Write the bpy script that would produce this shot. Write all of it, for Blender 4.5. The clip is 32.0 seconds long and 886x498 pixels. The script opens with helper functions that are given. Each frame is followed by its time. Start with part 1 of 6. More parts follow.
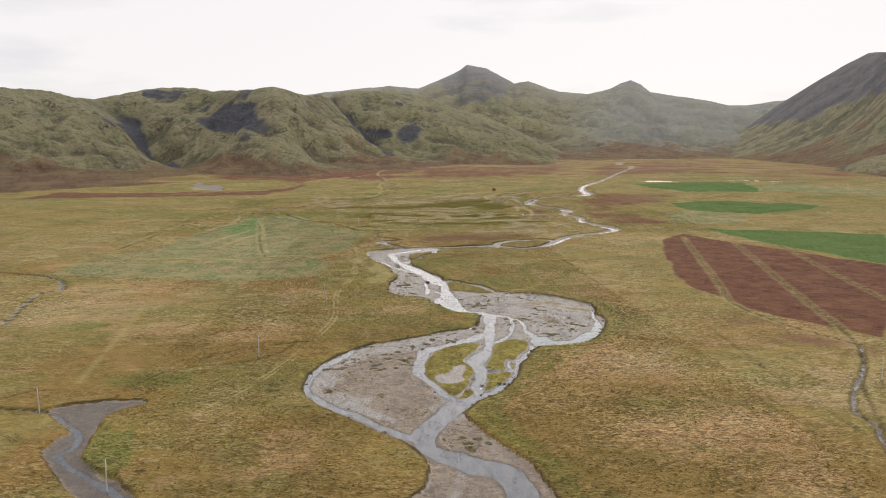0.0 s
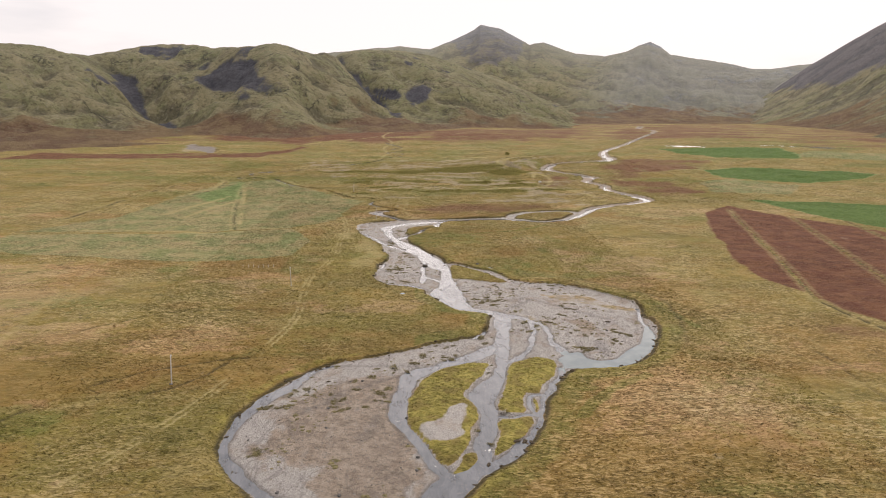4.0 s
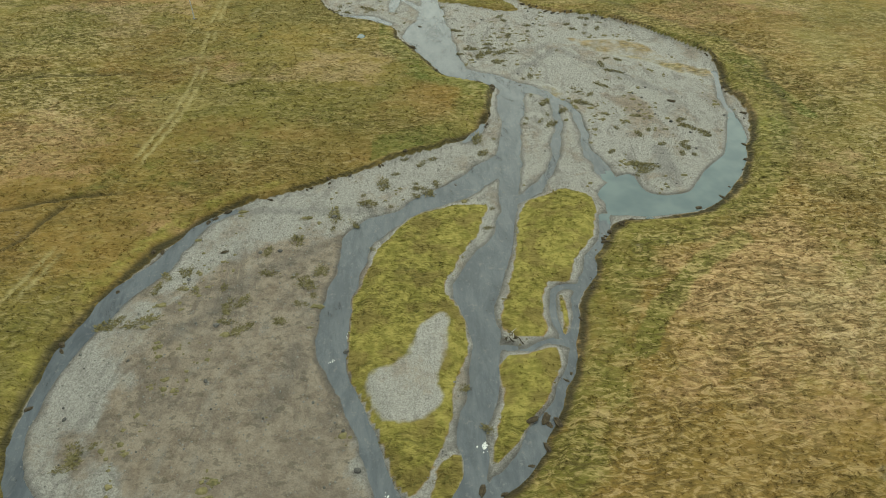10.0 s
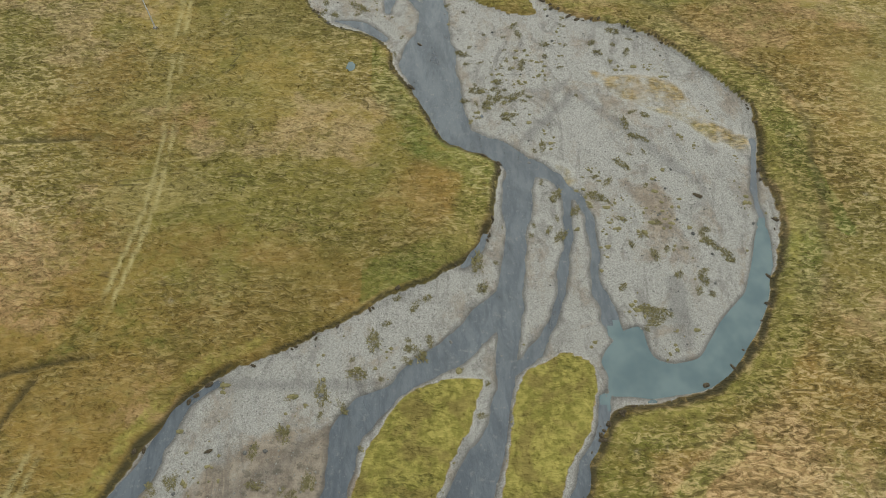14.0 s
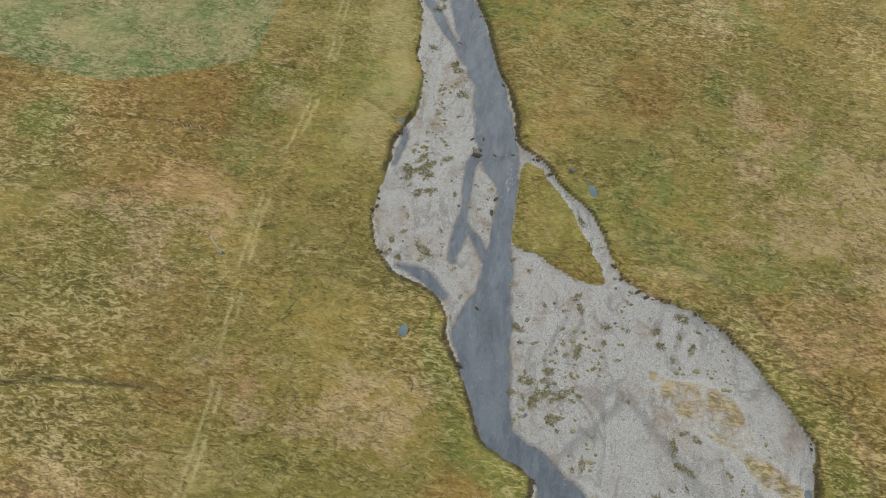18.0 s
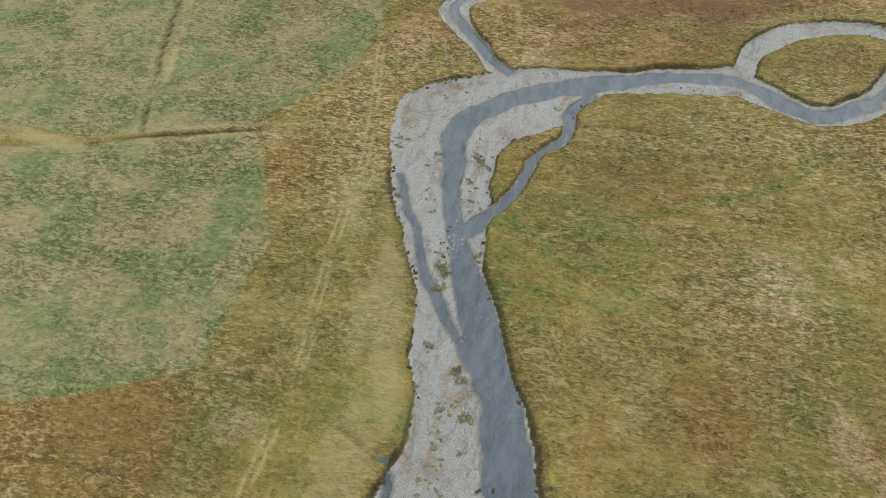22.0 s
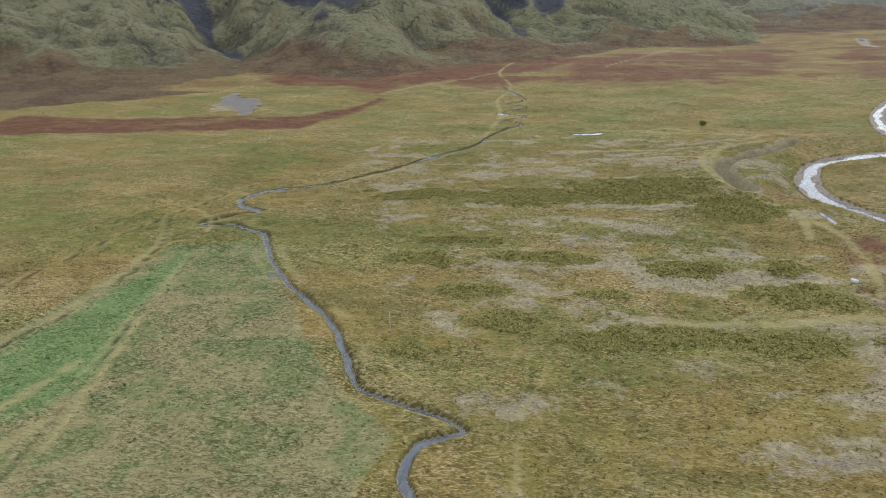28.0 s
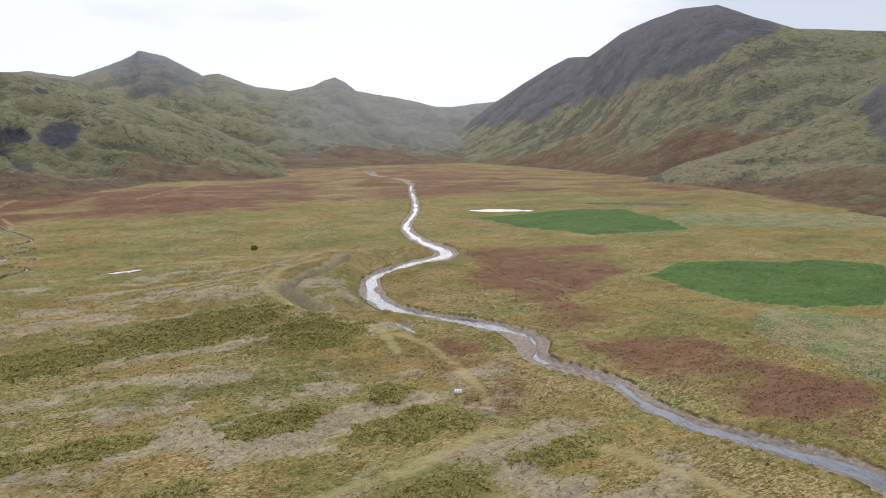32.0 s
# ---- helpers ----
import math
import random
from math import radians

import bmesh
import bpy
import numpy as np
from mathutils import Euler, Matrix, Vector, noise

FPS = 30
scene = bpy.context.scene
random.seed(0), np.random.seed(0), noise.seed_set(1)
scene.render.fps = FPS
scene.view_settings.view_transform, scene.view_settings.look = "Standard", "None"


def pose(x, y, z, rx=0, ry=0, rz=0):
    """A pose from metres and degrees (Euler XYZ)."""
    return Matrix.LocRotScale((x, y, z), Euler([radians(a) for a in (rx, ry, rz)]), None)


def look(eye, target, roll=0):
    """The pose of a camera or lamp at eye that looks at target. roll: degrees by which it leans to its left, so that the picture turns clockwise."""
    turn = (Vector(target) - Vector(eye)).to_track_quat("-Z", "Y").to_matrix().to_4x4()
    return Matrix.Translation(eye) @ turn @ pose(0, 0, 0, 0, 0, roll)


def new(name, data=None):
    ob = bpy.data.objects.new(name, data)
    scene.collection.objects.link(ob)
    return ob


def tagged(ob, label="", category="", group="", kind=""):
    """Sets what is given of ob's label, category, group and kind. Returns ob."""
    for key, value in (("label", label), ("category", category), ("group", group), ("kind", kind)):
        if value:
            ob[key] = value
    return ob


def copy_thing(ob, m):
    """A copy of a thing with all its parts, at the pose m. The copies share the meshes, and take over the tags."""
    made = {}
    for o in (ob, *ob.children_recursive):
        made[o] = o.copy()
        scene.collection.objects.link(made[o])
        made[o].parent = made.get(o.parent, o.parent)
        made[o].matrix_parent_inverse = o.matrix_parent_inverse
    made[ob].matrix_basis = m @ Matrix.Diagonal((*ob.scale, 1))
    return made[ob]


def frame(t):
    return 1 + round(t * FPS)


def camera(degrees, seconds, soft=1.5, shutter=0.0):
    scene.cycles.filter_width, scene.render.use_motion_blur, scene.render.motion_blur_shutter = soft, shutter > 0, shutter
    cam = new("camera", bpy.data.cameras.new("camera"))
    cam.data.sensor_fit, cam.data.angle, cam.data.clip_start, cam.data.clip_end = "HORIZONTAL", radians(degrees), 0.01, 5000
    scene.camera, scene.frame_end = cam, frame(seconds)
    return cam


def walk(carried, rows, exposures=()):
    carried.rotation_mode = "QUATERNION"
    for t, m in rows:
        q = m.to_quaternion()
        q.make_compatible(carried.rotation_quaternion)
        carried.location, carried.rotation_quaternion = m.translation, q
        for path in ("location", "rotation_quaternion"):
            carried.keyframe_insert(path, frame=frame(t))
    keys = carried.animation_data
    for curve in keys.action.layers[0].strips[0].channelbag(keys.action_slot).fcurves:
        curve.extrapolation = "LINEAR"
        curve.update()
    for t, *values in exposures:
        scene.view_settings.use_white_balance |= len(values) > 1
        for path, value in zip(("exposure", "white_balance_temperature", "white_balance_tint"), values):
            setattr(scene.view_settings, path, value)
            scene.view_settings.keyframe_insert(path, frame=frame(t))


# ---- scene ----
cam = camera(67.6, 32.0, 1.0)
PATH = [
    (0, (-2.55, 28.80, 68.83), (-1.364, 48.537, 65.817), 0.00),
    (0.5, (-1.40, 38.38, 66.67), (-0.173, 58.114, 63.663), -0.00),
    (1, (0.02, 48.39, 64.81), (1.245, 68.126, 61.786), 0.00),
    (1.5, (1.32, 57.83, 63.29), (2.231, 77.580, 60.280), 0.10),
    (2, (2.29, 67.16, 62.85), (3.108, 86.916, 59.846), 0.20),
    (2.5, (3.43, 75.65, 62.97), (4.265, 95.411, 59.979), 0.30),
    (4.5, (6.17, 104.28, 62.35), (7.016, 123.627, 57.358), 0.50),
    (5, (6.81, 110.58, 62.29), (7.671, 129.591, 56.152), 0.50),
    (5.5, (7.40, 116.66, 62.23), (8.255, 135.408, 55.310), 0.50),
    (6, (7.91, 122.97, 62.02), (8.779, 141.430, 54.370), 0.60),
    (6.5, (8.52, 129.24, 62.07), (9.396, 147.378, 53.678), 0.60),
    (7, (9.16, 135.44, 62.19), (10.028, 153.225, 53.082), 0.60),
    (7.5, (9.68, 141.73, 62.22), (10.572, 159.138, 52.403), 0.60),
    (8, (10.19, 148.23, 62.30), (11.080, 165.222, 51.793), 0.80),
    (8.5, (10.77, 154.64, 62.04), (11.650, 171.223, 50.893), 0.80),
    (9, (11.22, 160.92, 61.81), (12.121, 177.069, 50.044), 1.00),
    (9.5, (11.78, 166.98, 61.92), (12.686, 182.657, 49.542), 1.10),
    (10, (12.34, 172.98, 62.84), (13.262, 188.165, 49.859), 1.20),
    (10.5, (12.63, 178.77, 64.38), (13.564, 193.449, 50.833), 1.40),
    (11, (13.24, 184.36, 68.18), (14.129, 198.469, 54.036), 1.70),
    (11.5, (13.73, 190.25, 72.72), (14.580, 203.794, 58.029), 1.80),
    (12, (14.31, 196.38, 77.27), (15.089, 209.300, 62.021), 1.90),
    (12.5, (14.30, 202.52, 81.69), (15.091, 214.813, 65.935), 2.30),
    (13, (14.48, 208.96, 86.18), (15.243, 220.594, 69.931), 2.60),
    (13.5, (14.27, 215.66, 90.46), (15.094, 226.654, 73.766), 3.40),
    (15.5, (15.10, 244.49, 109.59), (15.445, 254.023, 92.008), 4.20),
    (16, (14.86, 251.82, 113.99), (14.484, 261.297, 96.381), 3.90),
    (16.5, (15.28, 258.86, 118.39), (14.310, 268.246, 100.757), 3.11),
    (17, (15.10, 265.54, 122.68), (14.073, 274.907, 105.039), 3.00),
    (17.5, (14.71, 272.57, 124.53), (13.622, 281.836, 106.846), 2.70),
    (18, (14.14, 279.04, 124.48), (12.998, 288.236, 106.761), 2.40),
    (18.5, (13.28, 285.94, 123.78), (12.130, 295.106, 106.044), 2.40),
    (19, (12.30, 293.83, 123.56), (10.995, 302.833, 105.747), 2.00),
    (19.5, (11.95, 301.82, 123.19), (10.552, 310.725, 105.335), 1.30),
    (20, (11.99, 309.49, 122.42), (10.371, 318.748, 104.762), 0.29),
    (20.5, (12.74, 317.18, 121.42), (10.790, 326.882, 104.043), -1.09),
    (21, (12.22, 324.12, 120.26), (10.106, 334.418, 103.247), -1.31),
    (21.5, (12.20, 331.46, 118.53), (9.848, 342.503, 102.021), -2.09),
    (22, (10.73, 338.26, 116.85), (8.324, 350.043, 100.873), -1.91),
    (22.5, (10.85, 345.25, 114.59), (8.264, 357.733, 99.185), -2.10),
    (23, (9.83, 352.90, 113.20), (7.190, 365.958, 98.283), -2.00),
    (23.5, (8.86, 361.09, 112.23), (6.177, 374.700, 97.824), -1.90),
    (24, (7.99, 369.38, 110.95), (5.265, 383.535, 97.095), -1.90),
    (24.5, (7.13, 377.29, 109.72), (4.382, 391.978, 96.426), -1.80),
    (26.5, (2.91, 410.66, 103.50), (0.273, 427.378, 92.834), -0.90),
    (27, (2.04, 419.25, 101.11), (-0.613, 436.715, 91.730), -0.80),
    (27.5, (2.27, 428.02, 99.11), (-0.468, 446.098, 91.002), -0.90),
    (28, (2.69, 437.08, 97.11), (-0.111, 455.673, 90.298), -1.00),
    (28.5, (3.03, 445.80, 95.08), (0.861, 464.912, 89.580), -1.10),
    (29, (3.74, 454.57, 92.96), (2.385, 474.093, 88.815), -1.00),
    (29.5, (4.13, 462.64, 90.87), (3.403, 482.384, 87.746), -1.00),
    (30, (5.07, 471.10, 89.56), (4.811, 490.854, 86.462), -1.00),
    (30.5, (5.84, 479.02, 87.55), (7.036, 498.746, 84.472), -0.80),
    (31, (7.68, 487.37, 85.24), (11.061, 506.839, 82.160), -0.80),
    (31.5, (9.08, 494.78, 82.68), (15.398, 513.510, 79.628), -0.60),
    (32, (11.10, 500.20, 80.51), (20.914, 517.372, 77.497), -0.40),
]
EXPOSURES = [(0, -0.07, 6750, 14), (6, 0.05, 7100, 20), (9.5, -0.07, 6900, -11), (13, -0.06, 6700, -6), (15.8, 0.07, 6250, 7), (17.2, 0.05, 6200, 6), (24.5, 0.03, 5950, 3), (27, -0.06, 5850, 7), (29.5, -0.02, 5850, 9), (32, 0.0, 6100, 14)]
walk(cam, [(t, look(eye, target, roll)) for t, eye, target, roll in PATH], EXPOSURES)

SKY_STRENGTH, SUN_STRENGTH = 1.02, 1.9

# ---- light ----
world = bpy.data.worlds.new("overcast_sky")
scene.world = world
world.use_nodes = True
wn, wl = world.node_tree.nodes, world.node_tree.links
wn.clear()
sky = wn.new("ShaderNodeTexSky")
sky.sky_type, sky.sun_disc = "NISHITA", False
sky.sun_elevation, sky.sun_rotation = radians(38), radians(25)
coords = wn.new("ShaderNodeTexCoord")
stretch = wn.new("ShaderNodeMapping")
stretch.inputs["Scale"].default_value = (1.0, 1.0, 4.5)
cloud = wn.new("ShaderNodeTexNoise")
cloud.inputs["Scale"].default_value, cloud.inputs["Detail"].default_value = 1.6, 6.0
cloud_tone = wn.new("ShaderNodeValToRGB")
cloud_tone.color_ramp.elements[0].position, cloud_tone.color_ramp.elements[0].color = 0.40, (0.68, 0.72, 0.76, 1)
cloud_tone.color_ramp.elements[1].position, cloud_tone.color_ramp.elements[1].color = 0.56, (0.99, 0.99, 1.0, 1)
sky_low = wn.new("ShaderNodeVectorMath")
sky_low.operation = "SCALE"
sky_low.inputs[3].default_value = 0.1
cover = wn.new("ShaderNodeMix")
cover.data_type = "RGBA"
cover.inputs[0].default_value = 0.9
back = wn.new("ShaderNodeBackground")
back.inputs["Strength"].default_value = SKY_STRENGTH
wout = wn.new("ShaderNodeOutputWorld")
wl.new(coords.outputs["Generated"], stretch.inputs["Vector"])
wl.new(stretch.outputs["Vector"], cloud.inputs["Vector"])
wl.new(cloud.outputs["Fac"], cloud_tone.inputs["Fac"])
wl.new(sky.outputs["Color"], sky_low.inputs[0])
wl.new(sky_low.outputs["Vector"], cover.inputs[6])
wl.new(cloud_tone.outputs["Color"], cover.inputs[7])
wl.new(cover.outputs[2], back.inputs["Color"])
wl.new(back.outputs["Background"], wout.inputs["Surface"])

sun_data = bpy.data.lights.new("sun", "SUN")
sun_data.energy, sun_data.angle, sun_data.color = SUN_STRENGTH, radians(76), (1.0, 0.96, 0.9)
sun = new("sun", sun_data)
sun.matrix_world = look((600, 1300, 1100), (0, 0, 0))


# ---- number helpers ----
def smooth(a, b, v):
    k = np.clip((v - a) / (b - a), 0, 1)
    return k * k * (3 - 2 * k)


LATTICE = np.random.default_rng(77).random(512 * 512).astype(np.float32)


def value_noise(x, y, seed=0):
    ix, iy = np.floor(x), np.floor(y)
    fx, fy = (x - ix).astype(np.float32), (y - iy).astype(np.float32)
    fx, fy = fx * fx * (3 - 2 * fx), fy * fy * (3 - 2 * fy)
    i, j = (ix.astype(np.int32) + 53 * seed) & 511, (iy.astype(np.int32) + 91 * seed) & 511
    i2, j, j2 = (i + 1) & 511, j << 9, ((j + 1) & 511) << 9
    a, b, c, d = LATTICE.take(j + i), LATTICE.take(j + i2), LATTICE.take(j2 + i), LATTICE.take(j2 + i2)
    a, c = a + (b - a) * fx, c + (d - c) * fx
    return a + (c - a) * fy


def fbm(x, y, octaves=4, seed=0):
    """Noise about 0, within about 1."""
    total, amp, norm = 0.0, 1.0, 0.0
    for k in range(octaves):
        total = total + amp * (2 * value_noise(x * 2 ** k + 17.3 * k, y * 2 ** k - 9.1 * k, seed + k) - 1)
        norm += amp
        amp *= 0.5
    return total / norm


def spline(points, step=1.2, closed=False):
    """A smooth line through control points (Catmull-Rom), with any further columns carried along."""
    p = np.array(points, float)
    n = len(p)
    out = []
    for i in range(n if closed else n - 1):
        if closed:
            a, b, c, d = p[(i - 1) % n], p[i], p[(i + 1) % n], p[(i + 2) % n]
        else:
            a, b, c, d = p[max(i - 1, 0)], p[i], p[i + 1], p[min(i + 2, n - 1)]
        k = max(2, int(np.hypot(*(c - b)[:2]) / step))
        for t in np.arange(k) / k:
            out.append(0.5 * (2 * b + (c - a) * t + (2 * a - 5 * b + 4 * c - d) * t * t + (3 * b - a - 3 * c + d) * t ** 3))
    if not closed:
        out.append(p[-1])
    return np.array(out)


def near_line(x, y, line, reach):
    """Distance to an open line, less its half width where it has a third column; far points get reach."""
    out = np.full(x.shape, float(reach))
    pad = reach + (line[:, 2].max() / 2 if line.shape[1] > 2 else 0)
    lo, hi = line[:, :2].min(0) - pad, line[:, :2].max(0) + pad
    pick = np.nonzero((x > lo[0]) & (x < hi[0]) & (y > lo[1]) & (y < hi[1]))[0]
    if not len(pick):
        return out
    pick = pick[np.argsort(y[pick])]
    px, py = x[pick], y[pick]
    best = np.full(px.shape, float(reach))
    first = np.searchsorted(py, np.minimum(line[:-1, 1], line[1:, 1]) - pad)
    last = np.searchsorted(py, np.maximum(line[:-1, 1], line[1:, 1]) + pad)
    for a, b, i, j in zip(line[:-1], line[1:], first, last):
        m = i + np.nonzero((px[i:j] > min(a[0], b[0]) - pad) & (px[i:j] < max(a[0], b[0]) + pad))[0]
        if not len(m):
            continue
        d = (b - a)[:2]
        t = np.clip(((px[m] - a[0]) * d[0] + (py[m] - a[1]) * d[1]) / max(d @ d, 1e-9), 0, 1)
        away = np.hypot(px[m] - a[0] - d[0] * t, py[m] - a[1] - d[1] * t)
        if len(a) > 2:
            away = away - (a[2] + (b[2] - a[2]) * t) / 2
        best[m] = np.minimum(best[m], away)
    out[pick] = best
    return out


def in_shape(x, y, ring, reach):
    """Signed distance to a closed outline, negative inside, cut at reach on both sides."""
    loop = np.vstack([ring, ring[:1]])
    d = np.abs(near_line(x, y, loop[:, :2], reach))
    lo, hi = ring.min(0), ring.max(0)
    pick = np.nonzero((x > lo[0]) & (x < hi[0]) & (y > lo[1]) & (y < hi[1]))[0]
    pick = pick[np.argsort(y[pick])]
    px, py = x[pick], y[pick]
    inside = np.zeros(px.shape, bool)
    for a, b in zip(loop[:-1], loop[1:]):
        i, j = np.searchsorted(py, (min(a[1], b[1]), max(a[1], b[1])))
        if j > i:
            inside[i:j] ^= px[i:j] < (b[0] - a[0]) * (py[i:j] - a[1]) / (b[1] - a[1]) + a[0]
    d[pick[inside]] *= -1
    return d


def valley(x, y):
    """The lie of the valley floor."""
    d = np.maximum(y - 500, 0.0)
    z = 0.006 * d + 0.00006 * np.clip(x, 0, 500) * np.minimum(d, 700)
    return z + (1 - smooth(60, 420, x)) * 18 * smooth(950, 1450, y)


# ---- plan of the river ----
LEFT_LOW = [(-30, 20), (-8, 90), (-6, 140), (2.5, 160), (1, 174.6), (-5, 181), (-13.6, 190), (-20, 196.5), (-24.5, 203.7), (-28.5, 210), (-32, 217), (-32.7, 223),
            (-32, 229.3), (-30, 236.3), (-26.6, 244.4), (-22.2, 251), (-17, 257.7), (-9.8, 261.2), (-2, 264.8), (8, 270.8), (18, 276), (24.6, 280.7), (27.8, 287),
            (29.8, 300), (27.5, 302.3), (22, 305)]
LEFT_HIGH = [(18.9, 307.3), (17.2, 311), (14.7, 317.5), (11.7, 321.4), (9.7, 327), (7.9, 331.2), (5, 334.8), (-1, 336), (-6.2, 339.6), (-9.1, 344.2), (-10.3, 352), (-10, 361),
             (-9.5, 370), (-8, 375.4), (-6.4, 379.5), (-5.7, 385), (-6.5, 391.5), (-9.1, 398.2), (-9.4, 405.8), (-10.3, 413.6), (-14, 421.4), (-18.5, 431.5), (-22.6, 444),
             (-25.5, 455), (-27, 462), (-26.5, 472.5), (-20.8, 478.8), (-11.2, 484.7), (-3.6, 488.1)]
NORTH_BANK = [(2.3, 489.9), (14.8, 491.8), (27.9, 492.4), (41, 495.4), (54, 497.8), (64, 499.7), (66, 494), (63.5, 488.2), (52, 485.8), (40, 484.5), (25.7, 482)]
RIGHT_HIGH = [(19, 474), (16.1, 468.4), (7.5, 463.5), (2.3, 457.7), (0.5, 448.2), (1, 440), (0.9, 434), (2.3, 426), (2.4, 420.8), (5.5, 413), (8.4, 405.8), (11.4, 397.5),
              (13.9, 392.4), (16.4, 386), (17.5, 381), (19, 374.2), (26, 369), (32.2, 362.5), (39.2, 355.7), (42.6, 346.2), (46, 342), (50.6, 340), (57.2, 339),
              (65.4, 334.5), (70.6, 328.8), (76.5, 322), (80, 316.8), (81, 313)]
RIGHT_LOW = [(79.5, 305), (78.5, 298), (79, 289), (76.6, 280), (70.8, 268.4), (63.7, 260), (57.7, 256), (50.2, 254.3), (44.3, 252.7), (42, 250), (39, 244), (35.4, 235.8),
             (33.5, 229.6), (31.4, 224), (28.8, 218), (26.7, 214.5), (24.2, 211), (21.4, 208), (18.2, 204.4), (14.5, 200), (12.8, 195), (18.4, 179.6), (24.4, 167.5),
             (27, 158.5), (27, 140), (20, 90), (-8, 20)]
RIVERBED = spline(LEFT_LOW + LEFT_HIGH + NORTH_BANK + RIGHT_HIGH + RIGHT_LOW, 1.0, True)
ISLANDS = []
ISLANDS.append(spline([(8.4, 250.1), (12.1, 255), (18, 257.6), (25, 257.8), (23.5, 253), (19.2, 245.1), (17, 239), (19.4, 232.2), (19, 227), (17.3, 221.7), (16.1, 216), (14.9, 212.9),
     (12.9, 209.6), (11.2, 208.6), (9.8, 211.9), (8.1, 216.2), (5.4, 222.1), (3.9, 227.4), (3.7, 233.3), (5, 241.1)], 1.0, True))
ISLANDS.append(spline([(30.4, 258.6), (34.5, 261.3), (38.4, 262.6), (42.2, 259.4), (42.5, 255.2), (39.2, 249.3), (35.4, 242.5), (33.8, 239.7), (31.4, 239.6), (29.7, 235), (29.6, 230.6), (26.6, 229.4),
     (24, 230), (24.2, 233.4), (26.2, 240.6), (28, 249.6)], 1.0, True))
ISLANDS.append(spline([(23.4, 226), (26.5, 227.4), (30.4, 228), (30.3, 225.5), (28.5, 221.3), (26.4, 217.6), (24.4, 214.6), (22.4, 212.2), (20.9, 211.6), (21.5, 215.8), (22.5, 220.5)], 1.0, True))
ISLANDS.append(spline([(14.9, 212.3), (17.4, 213.4), (17.2, 210), (15.2, 207), (12.8, 205.9), (12.2, 206.4), (13.7, 209.3)], 1.0, True))
ISLANDS.append(spline([(19.6, 366), (20.2, 357.2), (20.8, 347.6), (27.4, 345.1), (34.9, 341.4), (40.2, 340.6), (40, 343.4), (36, 352.6), (30.5, 361.8), (25, 367.6), (21, 369.4)], 1.0, True))
ISLANDS.append(spline([(32.6, 237), (33.4, 235.6), (32.6, 231), (32.0, 229.9), (31.9, 232)], 0.6, True))
ISLET_GRAVEL = spline([(16.5, 233), (14.2, 232.4), (10.2, 227.2), (7, 224.1), (6.4, 221.5), (8.5, 217.2), (11.6, 217), (14.5, 218.8), (16, 223.8)], 1.0, True)
# dry grass patches on the gravel bars
BAR_GRASS = []
BAR_GRASS.append(spline([(49, 324.7), (54.8, 324), (62.8, 323.6), (68.2, 320.3), (72.7, 310.9), (78.2, 307), (77.6, 302.1), (72, 304.9), (66.1, 310.1), (58.7, 314.2), (53.4, 318.6)], 1.0, True))
BAR_GRASS.append(spline([(39.9, 300.1), (43, 299.3), (44, 296.1), (41.4, 295)], 1.0, True))
# smooth yellowish turf beside the upper bar
YELLOW_TURF = spline([(-38, 366), (-35, 378), (-33, 392), (-42, 412), (-30, 430), (-16, 402), (-12, 390), (-15, 376), (-18, 351), (-27, 354)], 2.0, True)
# channels: x, y, width of the water
CHANNELS = []
CHANNELS.append(spline([(15.4, 368, 7), (17, 364, 4.7), (18.2, 357.4, 3.4), (18.2, 349.1, 4.3), (18.4, 342, 5.5), (18.1, 335.2, 7.3), (16.9, 327.8, 11.2), (17.9, 321.8, 10.2), (19.7, 314.7, 8), (21.4, 308.7, 5.8),
     (24, 306, 4.3), (29.7, 303, 4.3), (33.2, 299.6, 5.6), (32.8, 295, 4.4), (32.2, 289.6, 4.6), (31.5, 284, 4.0), (30.2, 276.1, 4.1), (29.6, 271.5, 4.4), (29.2, 266, 3.8), (28.4, 259.8, 2.6),
     (27.4, 254.4, 2.4), (25.8, 250, 3.2), (22.9, 243, 6.2), (21, 237.4, 6.2), (21.6, 230.9, 3.4), (21.1, 225.2, 3.8), (20, 220.1, 3.6), (18.7, 215.3, 3.6), (19.2, 212.4, 3.2), (18.2, 208.7, 3.1),
     (15.4, 205.2, 4.2), (12, 202.2, 6.4)], 1.5))
CHANNELS.append(spline([(12, 202.2, 6.4), (6, 191, 6.5), (1.6, 183, 6), (3.4, 174.5, 4.5), (12, 167, 7.5), (21, 155, 7), (12, 100, 8), (-20, 20, 8)], 1.5))
CHANNELS.append(spline([(28.3, 271.6, 4), (25.5, 268.6, 4.8), (21.9, 264.3, 5.4), (15.9, 259.9, 4.2), (11.2, 256.6, 3), (6.2, 252.5, 4.4), (4.2, 248.9, 4.6), (3, 243.4, 3.9), (2.3, 238, 3.6), (1.9, 232.7, 3.6),
     (2.2, 227.2, 3.2), (4.2, 222.4, 2.0), (6.3, 216.8, 2.7), (7.9, 212.3, 2.8), (9.6, 208.3, 2.6), (11.1, 205, 2.6), (12, 203, 2.6)], 1.5))
